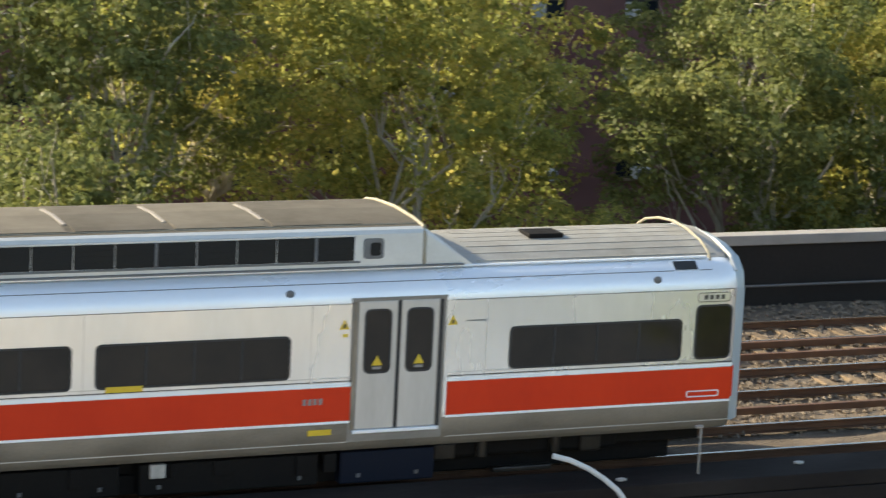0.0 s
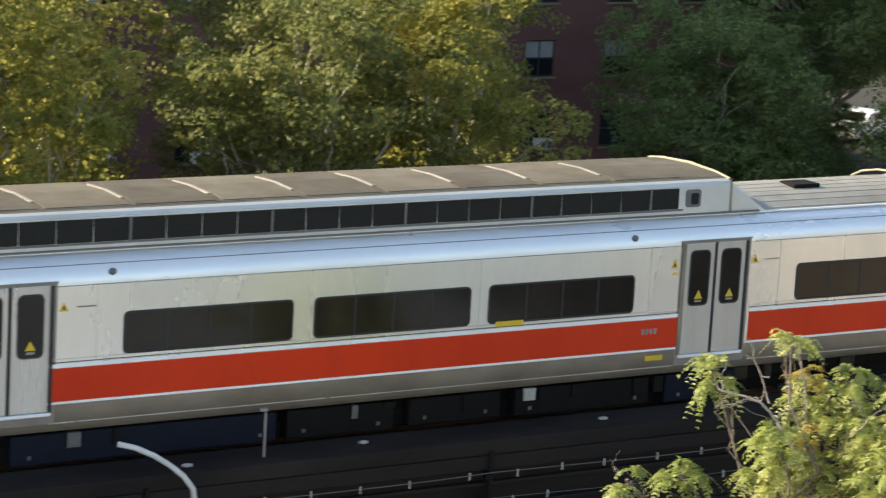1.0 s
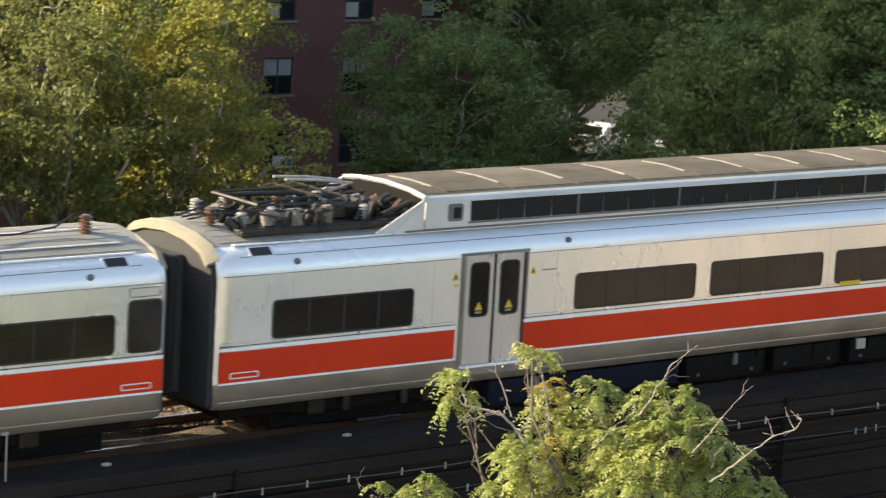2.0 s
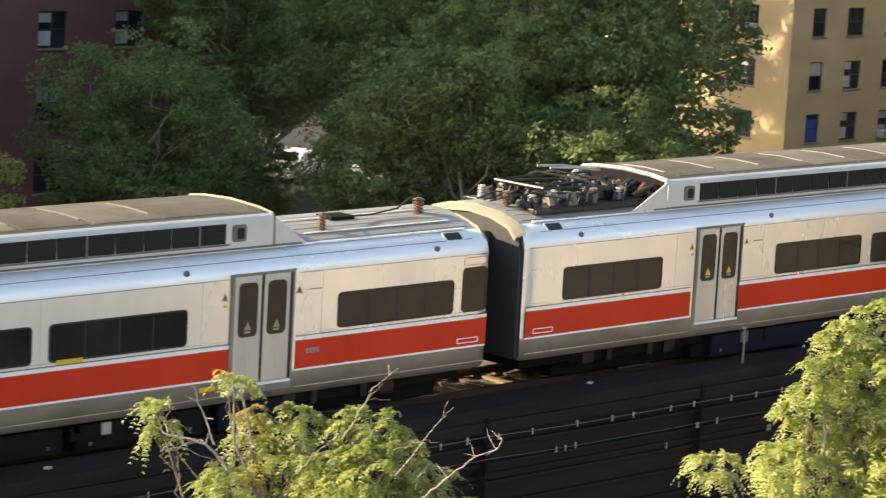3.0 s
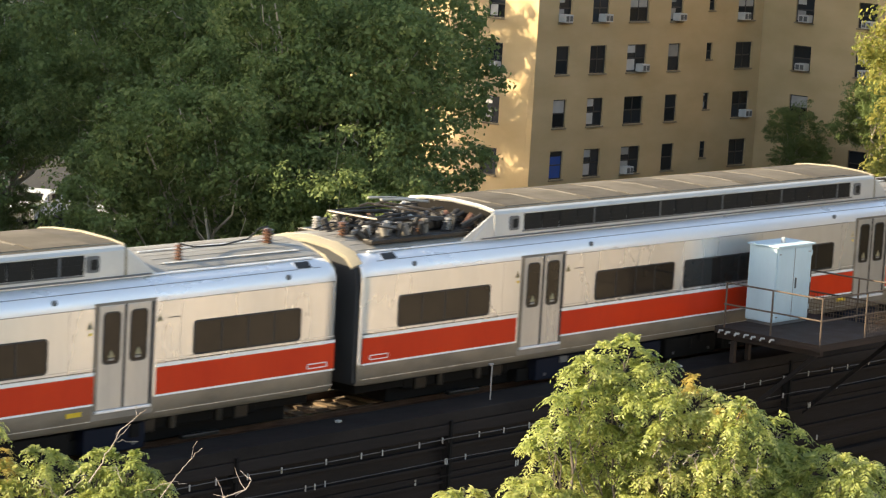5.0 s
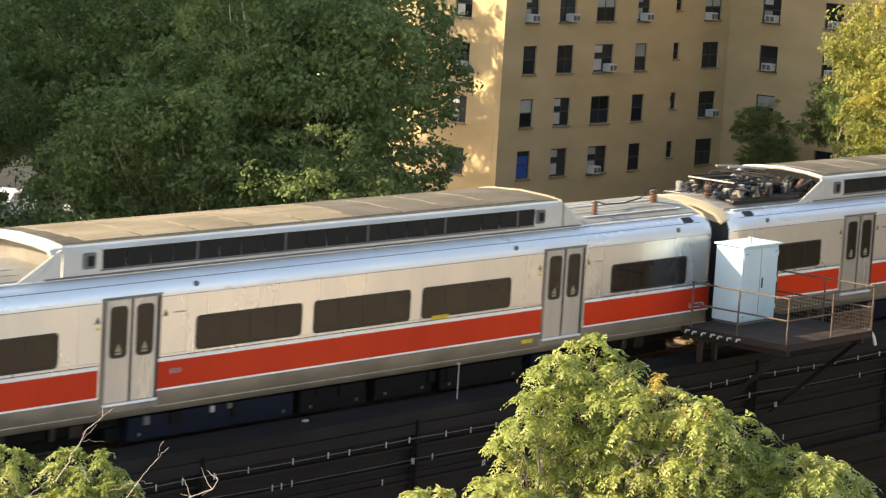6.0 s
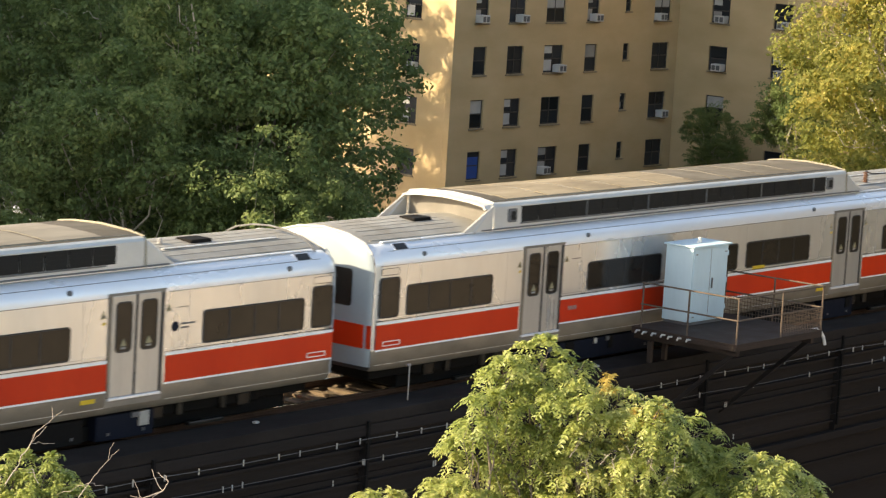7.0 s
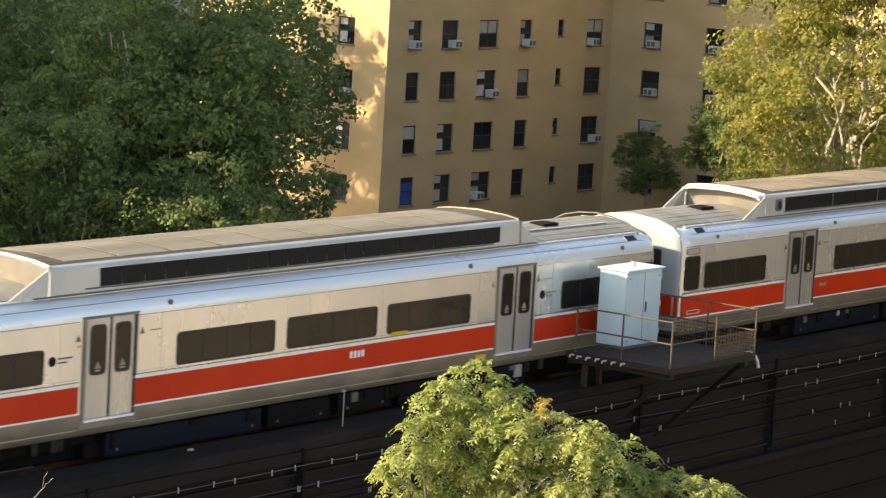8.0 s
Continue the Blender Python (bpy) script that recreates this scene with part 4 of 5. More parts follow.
    # solid fill below the floor, also stops sun crossing under the coach
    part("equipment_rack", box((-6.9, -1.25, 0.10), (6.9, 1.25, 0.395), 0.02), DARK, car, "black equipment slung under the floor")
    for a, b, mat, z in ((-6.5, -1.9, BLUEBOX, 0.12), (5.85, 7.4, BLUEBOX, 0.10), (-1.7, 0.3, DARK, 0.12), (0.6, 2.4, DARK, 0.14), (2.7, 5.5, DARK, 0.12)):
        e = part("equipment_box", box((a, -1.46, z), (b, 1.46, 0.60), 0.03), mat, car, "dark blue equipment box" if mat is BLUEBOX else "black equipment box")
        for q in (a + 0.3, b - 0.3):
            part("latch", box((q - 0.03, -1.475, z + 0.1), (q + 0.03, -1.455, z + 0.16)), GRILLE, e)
    random.seed(len(kind))
    for i in range(10):
        a = random.uniform(-7, 7)
        part("fitting", box((a, -1.5, 0.40 + random.uniform(-0.1, 0.1)), (a + random.uniform(0.08, 0.3), -1.40, 0.60), 0.01), CLIP if i == 4 else GRILLE if i % 4 == 0 else DARK, car)
    for c in (-8.9, 8.9):
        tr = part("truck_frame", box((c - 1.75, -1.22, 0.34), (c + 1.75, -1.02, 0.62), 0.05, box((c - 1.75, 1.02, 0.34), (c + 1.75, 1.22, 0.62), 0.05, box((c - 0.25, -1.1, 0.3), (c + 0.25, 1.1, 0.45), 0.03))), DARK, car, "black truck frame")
        # added box between the wheels, keeps low sun off the near track
        part("sun_block", box((c - 2.0, -0.98, 0.06), (c + 2.8, 0.98, 0.42), 0.03), DARK, tr, "black block between the wheels that stops sun passing below")
        part("shoe_beam", box((c - 0.5, -1.45, 0.12), (c + 0.5, -1.3, 0.2), 0.02), PANTO, tr)
        for q in (-1.25, 1.25):
            part("axle_box", box((c + q - 0.18, -1.28, 0.32), (c + q + 0.18, -1.2, 0.58), 0.03), PANTO, tr)
            part("spring", rod((c + q * 0.5, -1.25, 0.35), (c + q * 0.5, -1.25, 0.6), 0.09, seg=12), PANTO, tr)
            for s in (-1, 1):
                part("wheel", rod((c + q, s * 0.70, 0.46), (c + q, s * 0.84, 0.46), 0.455, seg=28), PANTO, car, "steel wheel")
    return car


CARS = [(rail_car("cab_front"), 17.40), (rail_car("middle"), -8.50), (rail_car("cab_rear"), -34.15), (rail_car("second_set"), -60.36)]

# ---- buildings ----
def wall_with_openings(a, b, z0, z1, thick, holes, mat, parent, name="wall"):
    """A wall from a to b (plan points), its outer face on that line and its thickness to the left; holes (u0, u1, z0, z1) go through it."""
    a, b = Vector((*a, 0)), Vector((*b, 0))
    d = (b - a).normalized()
    n = Vector((-d.y, d.x, 0))
    us = sorted({0.0, (b - a).length, *(h[0] for h in holes), *(h[1] for h in holes)})
    zs = sorted({z0, z1, *(h[2] for h in holes), *(h[3] for h in holes)})
    bm = bmesh.new()
    cache = {}

    def vert(i, j, k):
        if (i, j, k) not in cache:
            cache[i, j, k] = bm.verts.new(a + d * us[i] + n * (thick * k) + Vector((0, 0, zs[j])))
        return cache[i, j, k]

    solid = {}
    for i in range(len(us) - 1):
        for j in range(len(zs) - 1):
            u, z = (us[i] + us[i + 1]) / 2, (zs[j] + zs[j + 1]) / 2
            solid[i, j] = not any(h[0] < u < h[1] and h[2] < z < h[3] for h in holes)
    for (i, j), full in solid.items():
        if not full:
            continue
        bm.faces.new((vert(i, j, 0), vert(i + 1, j, 0), vert(i + 1, j + 1, 0), vert(i, j + 1, 0)))
        bm.faces.new((vert(i, j, 1), vert(i, j + 1, 1), vert(i + 1, j + 1, 1), vert(i + 1, j, 1)))
        for di, dj, e in ((-1, 0, ((i, j), (i, j + 1))), (1, 0, ((i + 1, j + 1), (i + 1, j))), (0, -1, ((i + 1, j), (i, j))), (0, 1, ((i, j + 1), (i + 1, j + 1)))):
            if not solid.get((i + di, j + dj), False):
                p, q = e
                bm.faces.new((vert(*p, 0), vert(*q, 0), vert(*q, 1), vert(*p, 1)))
    return part(name, bm, mat, parent)


def window_in(parent, a, b, hole, fill, ac=0):
    """A sash window in a hole of the wall from a to b. fill: glass, blind, blue, half. ac: an air conditioner, at one side or the other."""
    a, b = Vector((*a, 0)), Vector((*b, 0))
    d = (b - a).normalized()
    u0, u1, z0, z1 = hole
    m = Matrix.Translation(a) @ Matrix.Rotation(math.atan2(d.y, d.x), 4, "Z")
    w = part("window", box((u0, 0.10, z0), (u1, 0.16, z0 + 0.06), 0, box((u0, 0.10, z1 - 0.06), (u1, 0.16, z1), 0, box((u0, 0.10, z0 + 0.06), (u0 + 0.06, 0.16, z1 - 0.06), 0, box((u1 - 0.06, 0.10, z0 + 0.06), (u1, 0.16, z1 - 0.06), 0, box((u0 + 0.06, 0.09, (z0 + z1) / 2 - 0.03), (u1 - 0.06, 0.15, (z0 + z1) / 2 + 0.03)))))), FRAME, parent, "dark framed sash window", at=m)
    wide = u1 - u0 > 1.3
    mid = (z0 + z1) / 2
    part("pane", box((u0 + 0.062, 0.125, z0 + 0.062), (u1 - 0.062, 0.135, mid - 0.032)), PANE, w)
    part("pane", box((u0 + 0.062, 0.125, mid + 0.032), (u1 - 0.062, 0.135, z1 - 0.062)), PANE, w)
    if wide:
        part("mullion", box(((u0 + u1) / 2 - 0.035, 0.095, z0 + 0.06), ((u0 + u1) / 2 + 0.035, 0.155, z1 - 0.06)), FRAME, w)
    if fill == "blind":
        part("blind", box((u0 + 0.07, 0.108, mid + 0.035), (u1 - 0.07, 0.122, z1 - 0.065)), BLIND, w, "pale drawn blind")
    if fill == "half":
        part("blind", box((u0 + 0.07, 0.108, mid + 0.30), ((u0 + u1) / 2, 0.122, z1 - 0.065)), BLIND, w, "pale half-drawn blind")
        part("blind", box((u0 + 0.07, 0.108, z0 + 0.1), ((u0 + u1) / 2, 0.122, mid - 0.05)), BLIND, w, "pale half-drawn blind")
    if fill == "blue":
        part("curtain", box((u0 + 0.07, 0.108, z0 + 0.065), (u1 - 0.07, 0.122, z1 - 0.3)), BLUECURTAIN, w, "bright blue curtain")
    part("sill", box((u0 - 0.06, -0.07, z0 - 0.09), (u1 + 0.06, 0.098, z0 - 0.003), 0.01), SILL, w, "weathered stone window sill")
    if ac:
        x0 = u0 + 0.08 if ac < 0 else u1 - 0.78
        x0 = (u0 + u1) / 2 - 0.33 if u1 - u0 < 1.0 else x0
        z = z0 + 0.03
        part("air_conditioner", box((x0, -0.42, z), (x0 + 0.66, 0.092, z + 0.42), 0.02), ACWHITE, w, "white window air conditioner")
        for s in (0.06, 0.37):
            part("grille", box((x0 + s, -0.428, z + 0.07), (x0 + s + 0.24, -0.4205, z + 0.35)), GRILLE, w)


TAN_A, TAN_B = (115.75, 93.45), (136.5, 93.45)
tan = thing("apartment_building", "tan brick apartment building with dark sash windows", "building")
COLS = ((1.72, 1.12), (4.65, 1.42), (7.95, 1.72), (11.72, 1.12), (15.36, 0.56), (18.22, 1.66))
TOPS = (12.6, 9.8, 7.0, 4.2, 1.42, -1.44, -4.22)
holes, spec = [], []
FILL = {(3, 0): ("half", -1), (3, 1): ("glass", 1), (3, 2): ("blind", 0), (3, 3): ("half", 1), (3, 5): ("blind", -1), (4, 0): ("glass", 0), (4, 1): ("glass", 0), (4, 2): ("half", 1), (4, 3): ("blind", 0),
        (4, 5): ("glass", 0), (5, 0): ("blind", 0), (5, 1): ("half", 0), (5, 2): ("glass", 0), (5, 3): ("glass", 0), (5, 5): ("glass", 1), (6, 0): ("blue", 0), (6, 1): ("half", 0), (6, 2): ("half", -1), (6, 3): ("glass", 0), (6, 5): ("glass", 0)}
for r, top in enumerate(TOPS):
    for c, (u, w) in enumerate(COLS):
        h = 0.95 if c == 4 else 1.52
        holes.append((u, u + w, top - h, top))
        spec.append(FILL.get((r, c), ("half" if (r + c) % 3 == 0 else "glass", 1 if (r * 5 + c) % 4 == 0 and c != 4 else 0)))
wall_with_openings(TAN_A, TAN_B, GROUND, 14.5, 0.35, holes, TANWALL, tan, "front_wall")
for h, (fl, ac) in zip(holes, spec):
    window_in(tan, TAN_A, TAN_B, h, fl, ac)
# sunlit flank, running back from the corner
LA, LB = (115.75, 107.355), (115.75, 93.805)
holes = [(13.55 - u - 1.15, 13.55 - u, t - 1.45, t) for u in (1.95, 8.0) for t in TOPS]
wall_with_openings(LA, LB, GROUND, 14.5, 0.35, holes, TANWALL, tan, "flank_wall")
for i, h in enumerate(holes):
    window_in(tan, LA, LB, h, "half" if i % 2 else "glass", 1 if i % 7 == 4 else 0)
# wing coming forward at the other end
WA, WB = (136.5, 93.45), (136.5, 74.0)
holes = [(u, u + 1.25, t - 1.45, t) for u in (2.25, 6.5, 10.8, 15.0) for t in TOPS]
wall_with_openings(WA, WB, GROUND, 14.5, 0.35, holes, TANWALL, tan, "wing_wall")
for i, h in enumerate(holes):
    window_in(tan, WA, WB, h, ("half", "glass", "blind")[i % 3], 1 if i % 7 in (3, 4) else 0)
part("back_wall", box((115.75, 107.0, GROUND), (160, 107.35, 14.5)), TANWALL, tan)
part("end_wall", box((136.85, 74.0, GROUND), (160, 74.35, 14.5)), TANWALL, tan)
part("end_wall", box((159.65, 74.35, GROUND), (160, 107.0, 14.5)), TANWALL, tan)
part("roof_slab", box((116.11, 93.82, 13.9), (159.6, 106.95, 14.2)), COPING, tan)
part("roof_slab", box((136.87, 74.4, 13.9), (159.6, 93.8, 14.2)), COPING, tan)
# black sheets behind the windows stand for the darkness of the rooms
part("dim_room_backing", box((116.15, 98.0, GROUND), (159.6, 98.2, 13.8)), DARK, tan)
part("dim_room_backing", box((141.0, 74.4, GROUND), (141.2, 97.9, 13.8)), DARK, tan)

# tall and low block of one brick building; unseen storeys added for shade
red = thing("brick_building", "dark red brick apartment building behind street trees", "building")
for xa, xb, top, ks in ((17.5, 47.3, 36.0, range(0, 7)), (47.31, 77.6, 9.0, range(7, 14))):
    ra, rb = (xa, 93.2), (xb, 93.2)
    rows = [5.1, 2.0, -1.0, -3.95] + [8.2 + 3.1 * i for i in range(9) if 8.2 + 3.1 * i < top - 1]
    holes = [(20.6 + 3.9 * k - xa, 22.05 + 3.9 * k - xa, t - 1.5, t) for k in ks for t in rows]
    number = [4 * k + j for k in ks for j in range(len(rows))]
    wall_with_openings(ra, rb, GROUND, top, 0.35, holes, REDBRICK, red, "front_wall")
    for i, h in zip(number, holes):
        window_in(red, ra, rb, h, ("half", "glass", "blind", "half")[(i * 3) % 4], 1 if h[3] < 6 and (i % 5 == 2 or i == 31) else 0)
    for q in (box((xa, 93.56, GROUND), (xa + 0.35, 112, top)), box((xb - 0.35, 93.56, GROUND), (xb, 112, top)), box((xa + 0.36, 111.6, GROUND), (xb - 0.36, 112, top))):
        part("side_wall", q, REDBRICK, red)
    part("roof_slab", box((xa + 0.36, 93.56, top - 0.7), (xb - 0.36, 111.59, top - 0.4)), COPING, red)
    # black sheet standing for unlit rooms behind the brick front
    part("dim_room_backing", box((xa + 0.4, 97.5, GROUND), (xb - 0.4, 97.7, top - 0.8)), DARK, red)

# plain unseen facades on the camera's street side, closing the place and shaping reflections
near = thing("offview_facade", "unseen pale stone facade added for the coach sides to reflect", "building")
part("facade_wall", box((-40, -14.5, GROUND), (37.5, -14, 6)), FACADE, near)
part("facade_roof", box((-40, -26, 5.7), (37.5, -14.51, 6)), COPING, near)
part("facade_wall", box((58, 6.5, GROUND), (97, 7.0, 9)), FACADE, near)
part("facade_roof", box((58, -8, 8.7), (97, 6.49, 9)), COPING, near)
# added tall and dark, to cut the sky and dim reflections further along
part("facade_wall", box((84.5, 13.5, GROUND), (240, 14.0, 28)), OLIVE, near, "unseen dark olive wall added to dim the coach reflections")
part("facade_roof", box((97.5, -2, 27.7), (240, 13.49, 28)), COPING, near)


# ---- trees ----
def crown_mesh(name, lobes, n, size, mat, seed, droop=0.3, clump=0.5, per=60):
    """Leaves in clumps scattered over lobes (x, y, z, rx, ry, rz); folded leaf blades, each an island."""
    rng = np.random.default_rng(seed)
    vol = np.array([l[3] * l[4] * l[5] for l in lobes]) ** 0.75
    k = max(1, n // per)
    which = rng.choice(len(lobes), k, p=vol / vol.sum())
    d = rng.normal(size=(k, 3))
    d /= np.linalg.norm(d, axis=1, keepdims=True)
    r = rng.uniform(0.45, 1.0, k) ** 0.5 * (1 + 0.14 * rng.normal(size=k))
    L = np.array(lobes)
    centre = L[which, :3] + d * r[:, None] * L[which, 3:]
    cs = clump * rng.uniform(0.5, 1.35, k)
    m = k * per
    o = rng.normal(size=(m, 3)) + np.array([0, 0, 0.25]) + 0.5 * np.repeat(d, per, 0)
    o /= np.linalg.norm(o, axis=1, keepdims=True)
    c = np.repeat(centre, per, 0) + o * (np.repeat(cs, per) * rng.uniform(0.45, 1.15, m))[:, None] * np.array([1.0, 1.0, 0.62])
    nrm = o * 0.75 + rng.normal(size=(m, 3)) * 0.42 + np.array([0, 0, 0.3])
    nrm /= np.linalg.norm(nrm, axis=1, keepdims=True)
    axis = rng.normal(size=(m, 3)) + np.array([0, 0, -droop])
    side = np.cross(nrm, axis)
    side /= np.linalg.norm(side, axis=1, keepdims=True) + 1e-9
    axis = np.cross(side, nrm)
    s = size * rng.uniform(0.55, 1.25, m)[:, None]
    v = np.stack([c - axis * s * 0.5, c + side * s * 0.36 + nrm * s * 0.10, c + axis * s * 0.55 - nrm * s * 0.08, c - side * s * 0.36 + nrm * s * 0.10], 1).reshape(-1, 3)
    return leaf_mesh(name, v, m, mat)


def leaf_mesh(name, v, m, mat):
    """A mesh of m blades of four points, each folded along its rib."""
    me = bpy.data.meshes.new(name)
    me.vertices.add(4 * m)
    me.vertices.foreach_set("co", v.ravel().astype(np.float32))
    q = 4 * np.arange(m)[:, None]
    idx = np.concatenate([q + np.array([[0, 1, 2]]), q + np.array([[0, 2, 3]])], 1).reshape(-1)
    me.loops.add(6 * m)
    me.loops.foreach_set("vertex_index", idx.astype(np.int32))
    me.polygons.add(2 * m)
    me.polygons.foreach_set("loop_start", (3 * np.arange(2 * m)).astype(np.int32))
    me.update(calc_edges=True)
    me.materials.append(mat)
    return me


def limb(bm, a, b, r0, r1, rng, wob=0.06):
    a, b = np.array(a, float), np.array(b, float)
    pts, n = [], 6
    for i in range(n + 1):
        t = i / n
        p = a + (b - a) * t + rng.normal(size=3) * wob * np.linalg.norm(b - a) * math.sin(math.pi * t) * 0.6
        pts.append(tuple(p))
    tube(pts, [r0 + (r1 - r0) * i / n for i in range(n + 1)], bm, 7)
    return pts


def skeleton_mesh(lobes, base, fork, r, seed, mat, twigs=3):
    """A tapered trunk that forks into a limb for each lobe, with branches inside it."""
    rng = np.random.default_rng(seed)
    bm = bmesh.new()
    limb(bm, base, fork, r, r * 0.72, rng, 0.03)
    for l in lobes:
        tip = np.array(l[:3])
        pts = limb(bm, fork, tip, r * 0.42, r * 0.12, rng, 0.09)
        for k in range(twigs):
            d = rng.normal(size=3)
            d /= np.linalg.norm(d)
            start = pts[int(rng.integers(2, 7))]
            end = tip + d * np.array(l[3:]) * rng.uniform(0.7, 1.0)
            limb(bm, start, end, r * 0.13, r * 0.03, rng, 0.1)
    return mesh_of(bm, mat, "trunk", True)


def street_crown(seed, w, h, z0, n):
    rng = np.random.default_rng(seed)
    out = []
    for i in range(n):
        a = 2 * math.pi * i / n * 2.4 + rng.uniform(-0.4, 0.4)
        t = rng.uniform(0, 1)
        rr = w * (0.62 * math.sin(math.pi * (0.18 + 0.7 * t)))
        s = rng.uniform(0.26, 0.42) * w
        out.append((rr * math.cos(a), rr * math.sin(a), z0 + h * (0.1 + 0.82 * t), s, s, s * 0.8))
    out.append((0, 0, z0 + h * 0.55, w * 0.5, w * 0.5, h * 0.36))
    return out


def street_tree(variant, mat, leaves, size):
    lobes = street_crown(variant, 5.2, 11.0, 3.2, 15)
    crown = crown_mesh("crown", lobes, leaves, size, mat, variant, clump=0.62, per=70)
    trunk = skeleton_mesh(lobes, (0, 0, -2.2), (0.1, 0, 4.0), 0.22, variant + 50, BARK)
    return crown, trunk


GOLD = [street_tree(i, LEAF_GOLD, 29000, 0.175) for i in (11, 12)]
MID = [street_tree(i, LEAF_MID, 32000, 0.175) for i in (31, 32)]
GREEN = [street_tree(i, LEAF_DARK, 50000, 0.165) for i in (21, 22)]


def plant(kinds, which, x, y, k, turn, label, group, low=0.0):
    t = thing("street_tree", label, "tree", (x, y, GROUND + 1.5 - low), turn, group)
    t.scale = (k, k, k)
    crown, trunk = kinds[which]
    part("trunk", trunk, None, t, "pale mottled trunk and limbs")
    part("crown", crown, None, t)


GOLD_LABEL, GREEN_LABEL = "plane tree with sunlit yellow-green leaves beyond the viaduct", "large dense dark green tree beyond the viaduct"
MID_LABEL = "plane tree with dull green leaves darkened for shade beyond the viaduct"
for i, (x, y, k, low) in enumerate(((26, 76, 1.1, 0.5), (28.3, 66, 0.95, 1.5), (32.8, 73.5, 1.06, 0.3), (49.0, 78, 0.95, 1.0), (25, 60, 0.72, 3.8), (43.0, 67.5, 0.92, 1.6), (32.5, 63.5, 0.5, 0.6))):
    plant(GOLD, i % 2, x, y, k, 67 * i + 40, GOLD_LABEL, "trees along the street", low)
# plane trees whose shade is put into the leaf colour
for i, (x, y, k, low) in enumerate(((14, 72, 1.0, 1.0), (20.5, 69, 1.05, 0.5), (17, 60, 0.85, 3.2), (38.4, 66.5, 0.95, 1.5), (43.8, 75, 1.05, 0.6))):
    plant(MID, i % 2, x, y, k, 61 * i + 15, MID_LABEL, "trees along the street", low)
for i, (x, y, k, low) in enumerate(((56.2, 71, 0.86, 1.0), (61.3, 62.5, 0.9, 1.0), (69.0, 72, 1.1, 0.0), (66.5, 62.5, 1.05, 0.3), (71.2, 66.5, 1.18, 0.0), (73.5, 76.0, 1.1, 0.5), (62.0, 57.0, 0.8, 1.0), (80.0, 95.0, 1.15, 1.0), (74.5, 88.0, 1.0, -0.6), (87.5, 102.5, 1.0, 4.3))):
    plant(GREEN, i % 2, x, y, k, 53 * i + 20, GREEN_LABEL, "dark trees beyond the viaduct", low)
for i, (x, y, k, low) in enumerate(((102.0, 57.5, 1.3, 1.0), (109.0, 62.5, 1.15, 0.5), (111.0, 55.0, 1.2, 0))):
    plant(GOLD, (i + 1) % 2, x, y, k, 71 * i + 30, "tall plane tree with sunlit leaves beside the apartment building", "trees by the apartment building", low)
plant(GREEN, 0, 133.0, 88.0, 0.40, 40, "small shaded green tree in front of the tan building", "", 0.2)
plant(GREEN, 1, 105.0, 103.5, 1.15, 75, "tall green tree shading the flank of the tan building", "", 0)
plant(GREEN, 1, 75.0, 87.5, 0.34, 15, "low green bush growing under the trees", "", 1.3)
plant(GREEN, 0, 69.5, 84.5, 0.4, 95, "low green bush growing under the trees", "", 1.3)
plant(GREEN, 1, 131.0, 80.7, 0.62, 10, "shaded green tree beside the apartment building", "", 0.8)


def fronds(name, lobes, n, length, mat, seed, pairs=9, leaflet=0.056, fan=12, apart=0.29):
    """Feathery leaves in rosettes at the branch tips: each leaf an arching stalk with pairs of leaflets."""
    rng = np.random.default_rng(seed)
    L = np.array(lobes)
    area = (L[:, 3] ** 2) / (L[:, 3] ** 2).sum()
    tips, outs = [], []
    for _ in range(n * 12):
        if len(tips) >= n:
            break
        i = int(rng.choice(len(L), p=area))
        d = rng.normal(size=3) + np.array([0, 0, 0.45])
        d /= np.linalg.norm(d)
        p = L[i, :3] + d * L[i, 3:] * rng.uniform(0.55, 1.0)
        if tips and np.min(np.linalg.norm(np.array(tips) - p, axis=1)) < apart * rng.uniform(0.7, 1.3):
            continue
        tips.append(p)
        outs.append(d)
    tip, outw = np.repeat(np.array(tips), fan, 0), np.repeat(np.array(outs), fan, 0)
    m = len(tip)
    a = rng.normal(size=(m, 3)) * np.array([1, 1, 0.55]) + outw * 0.75 + np.array([0, 0, 0.35])
    a /= np.linalg.norm(a, axis=1, keepdims=True)
    side = np.cross(a, np.array([0, 0, 1.0]))
    side /= np.linalg.norm(side, axis=1, keepdims=True) + 1e-9
    ln = length * rng.uniform(0.55, 1.25, m)
    out = []
    for i in range(pairs):
        t = (i + 0.9) / pairs
        p = tip + a * (ln * t)[:, None]
        p[:, 2] -= ln * 0.75 * t * t
        run = a - np.array([0, 0, 1.5 * t])
        run /= np.linalg.norm(run, axis=1, keepdims=True)
        for s in (-1, 1):
            ax = side * s * 0.8 + run * 0.5 + rng.normal(size=(m, 3)) * 0.18
            ax[:, 2] -= 0.22
            ax /= np.linalg.norm(ax, axis=1, keepdims=True)
            w = np.cross(ax, rng.normal(size=(m, 3)) * 0.25 + np.cross(side, run) * s * s)
            w /= np.linalg.norm(w, axis=1, keepdims=True) + 1e-9
            q = leaflet * rng.uniform(0.7, 1.25, m)[:, None] * (1.15 - 0.45 * t)
            up = np.cross(w, ax)
            out.append(np.stack([p, p + ax * q * 0.7 + w * q * 0.32 + up * q * 0.08, p + ax * q * 1.65, p + ax * q * 0.7 - w * q * 0.32 + up * q * 0.08], 1))
    v = np.concatenate(out, 0)
    return leaf_mesh(name, v.reshape(-1, 3), len(v), mat)


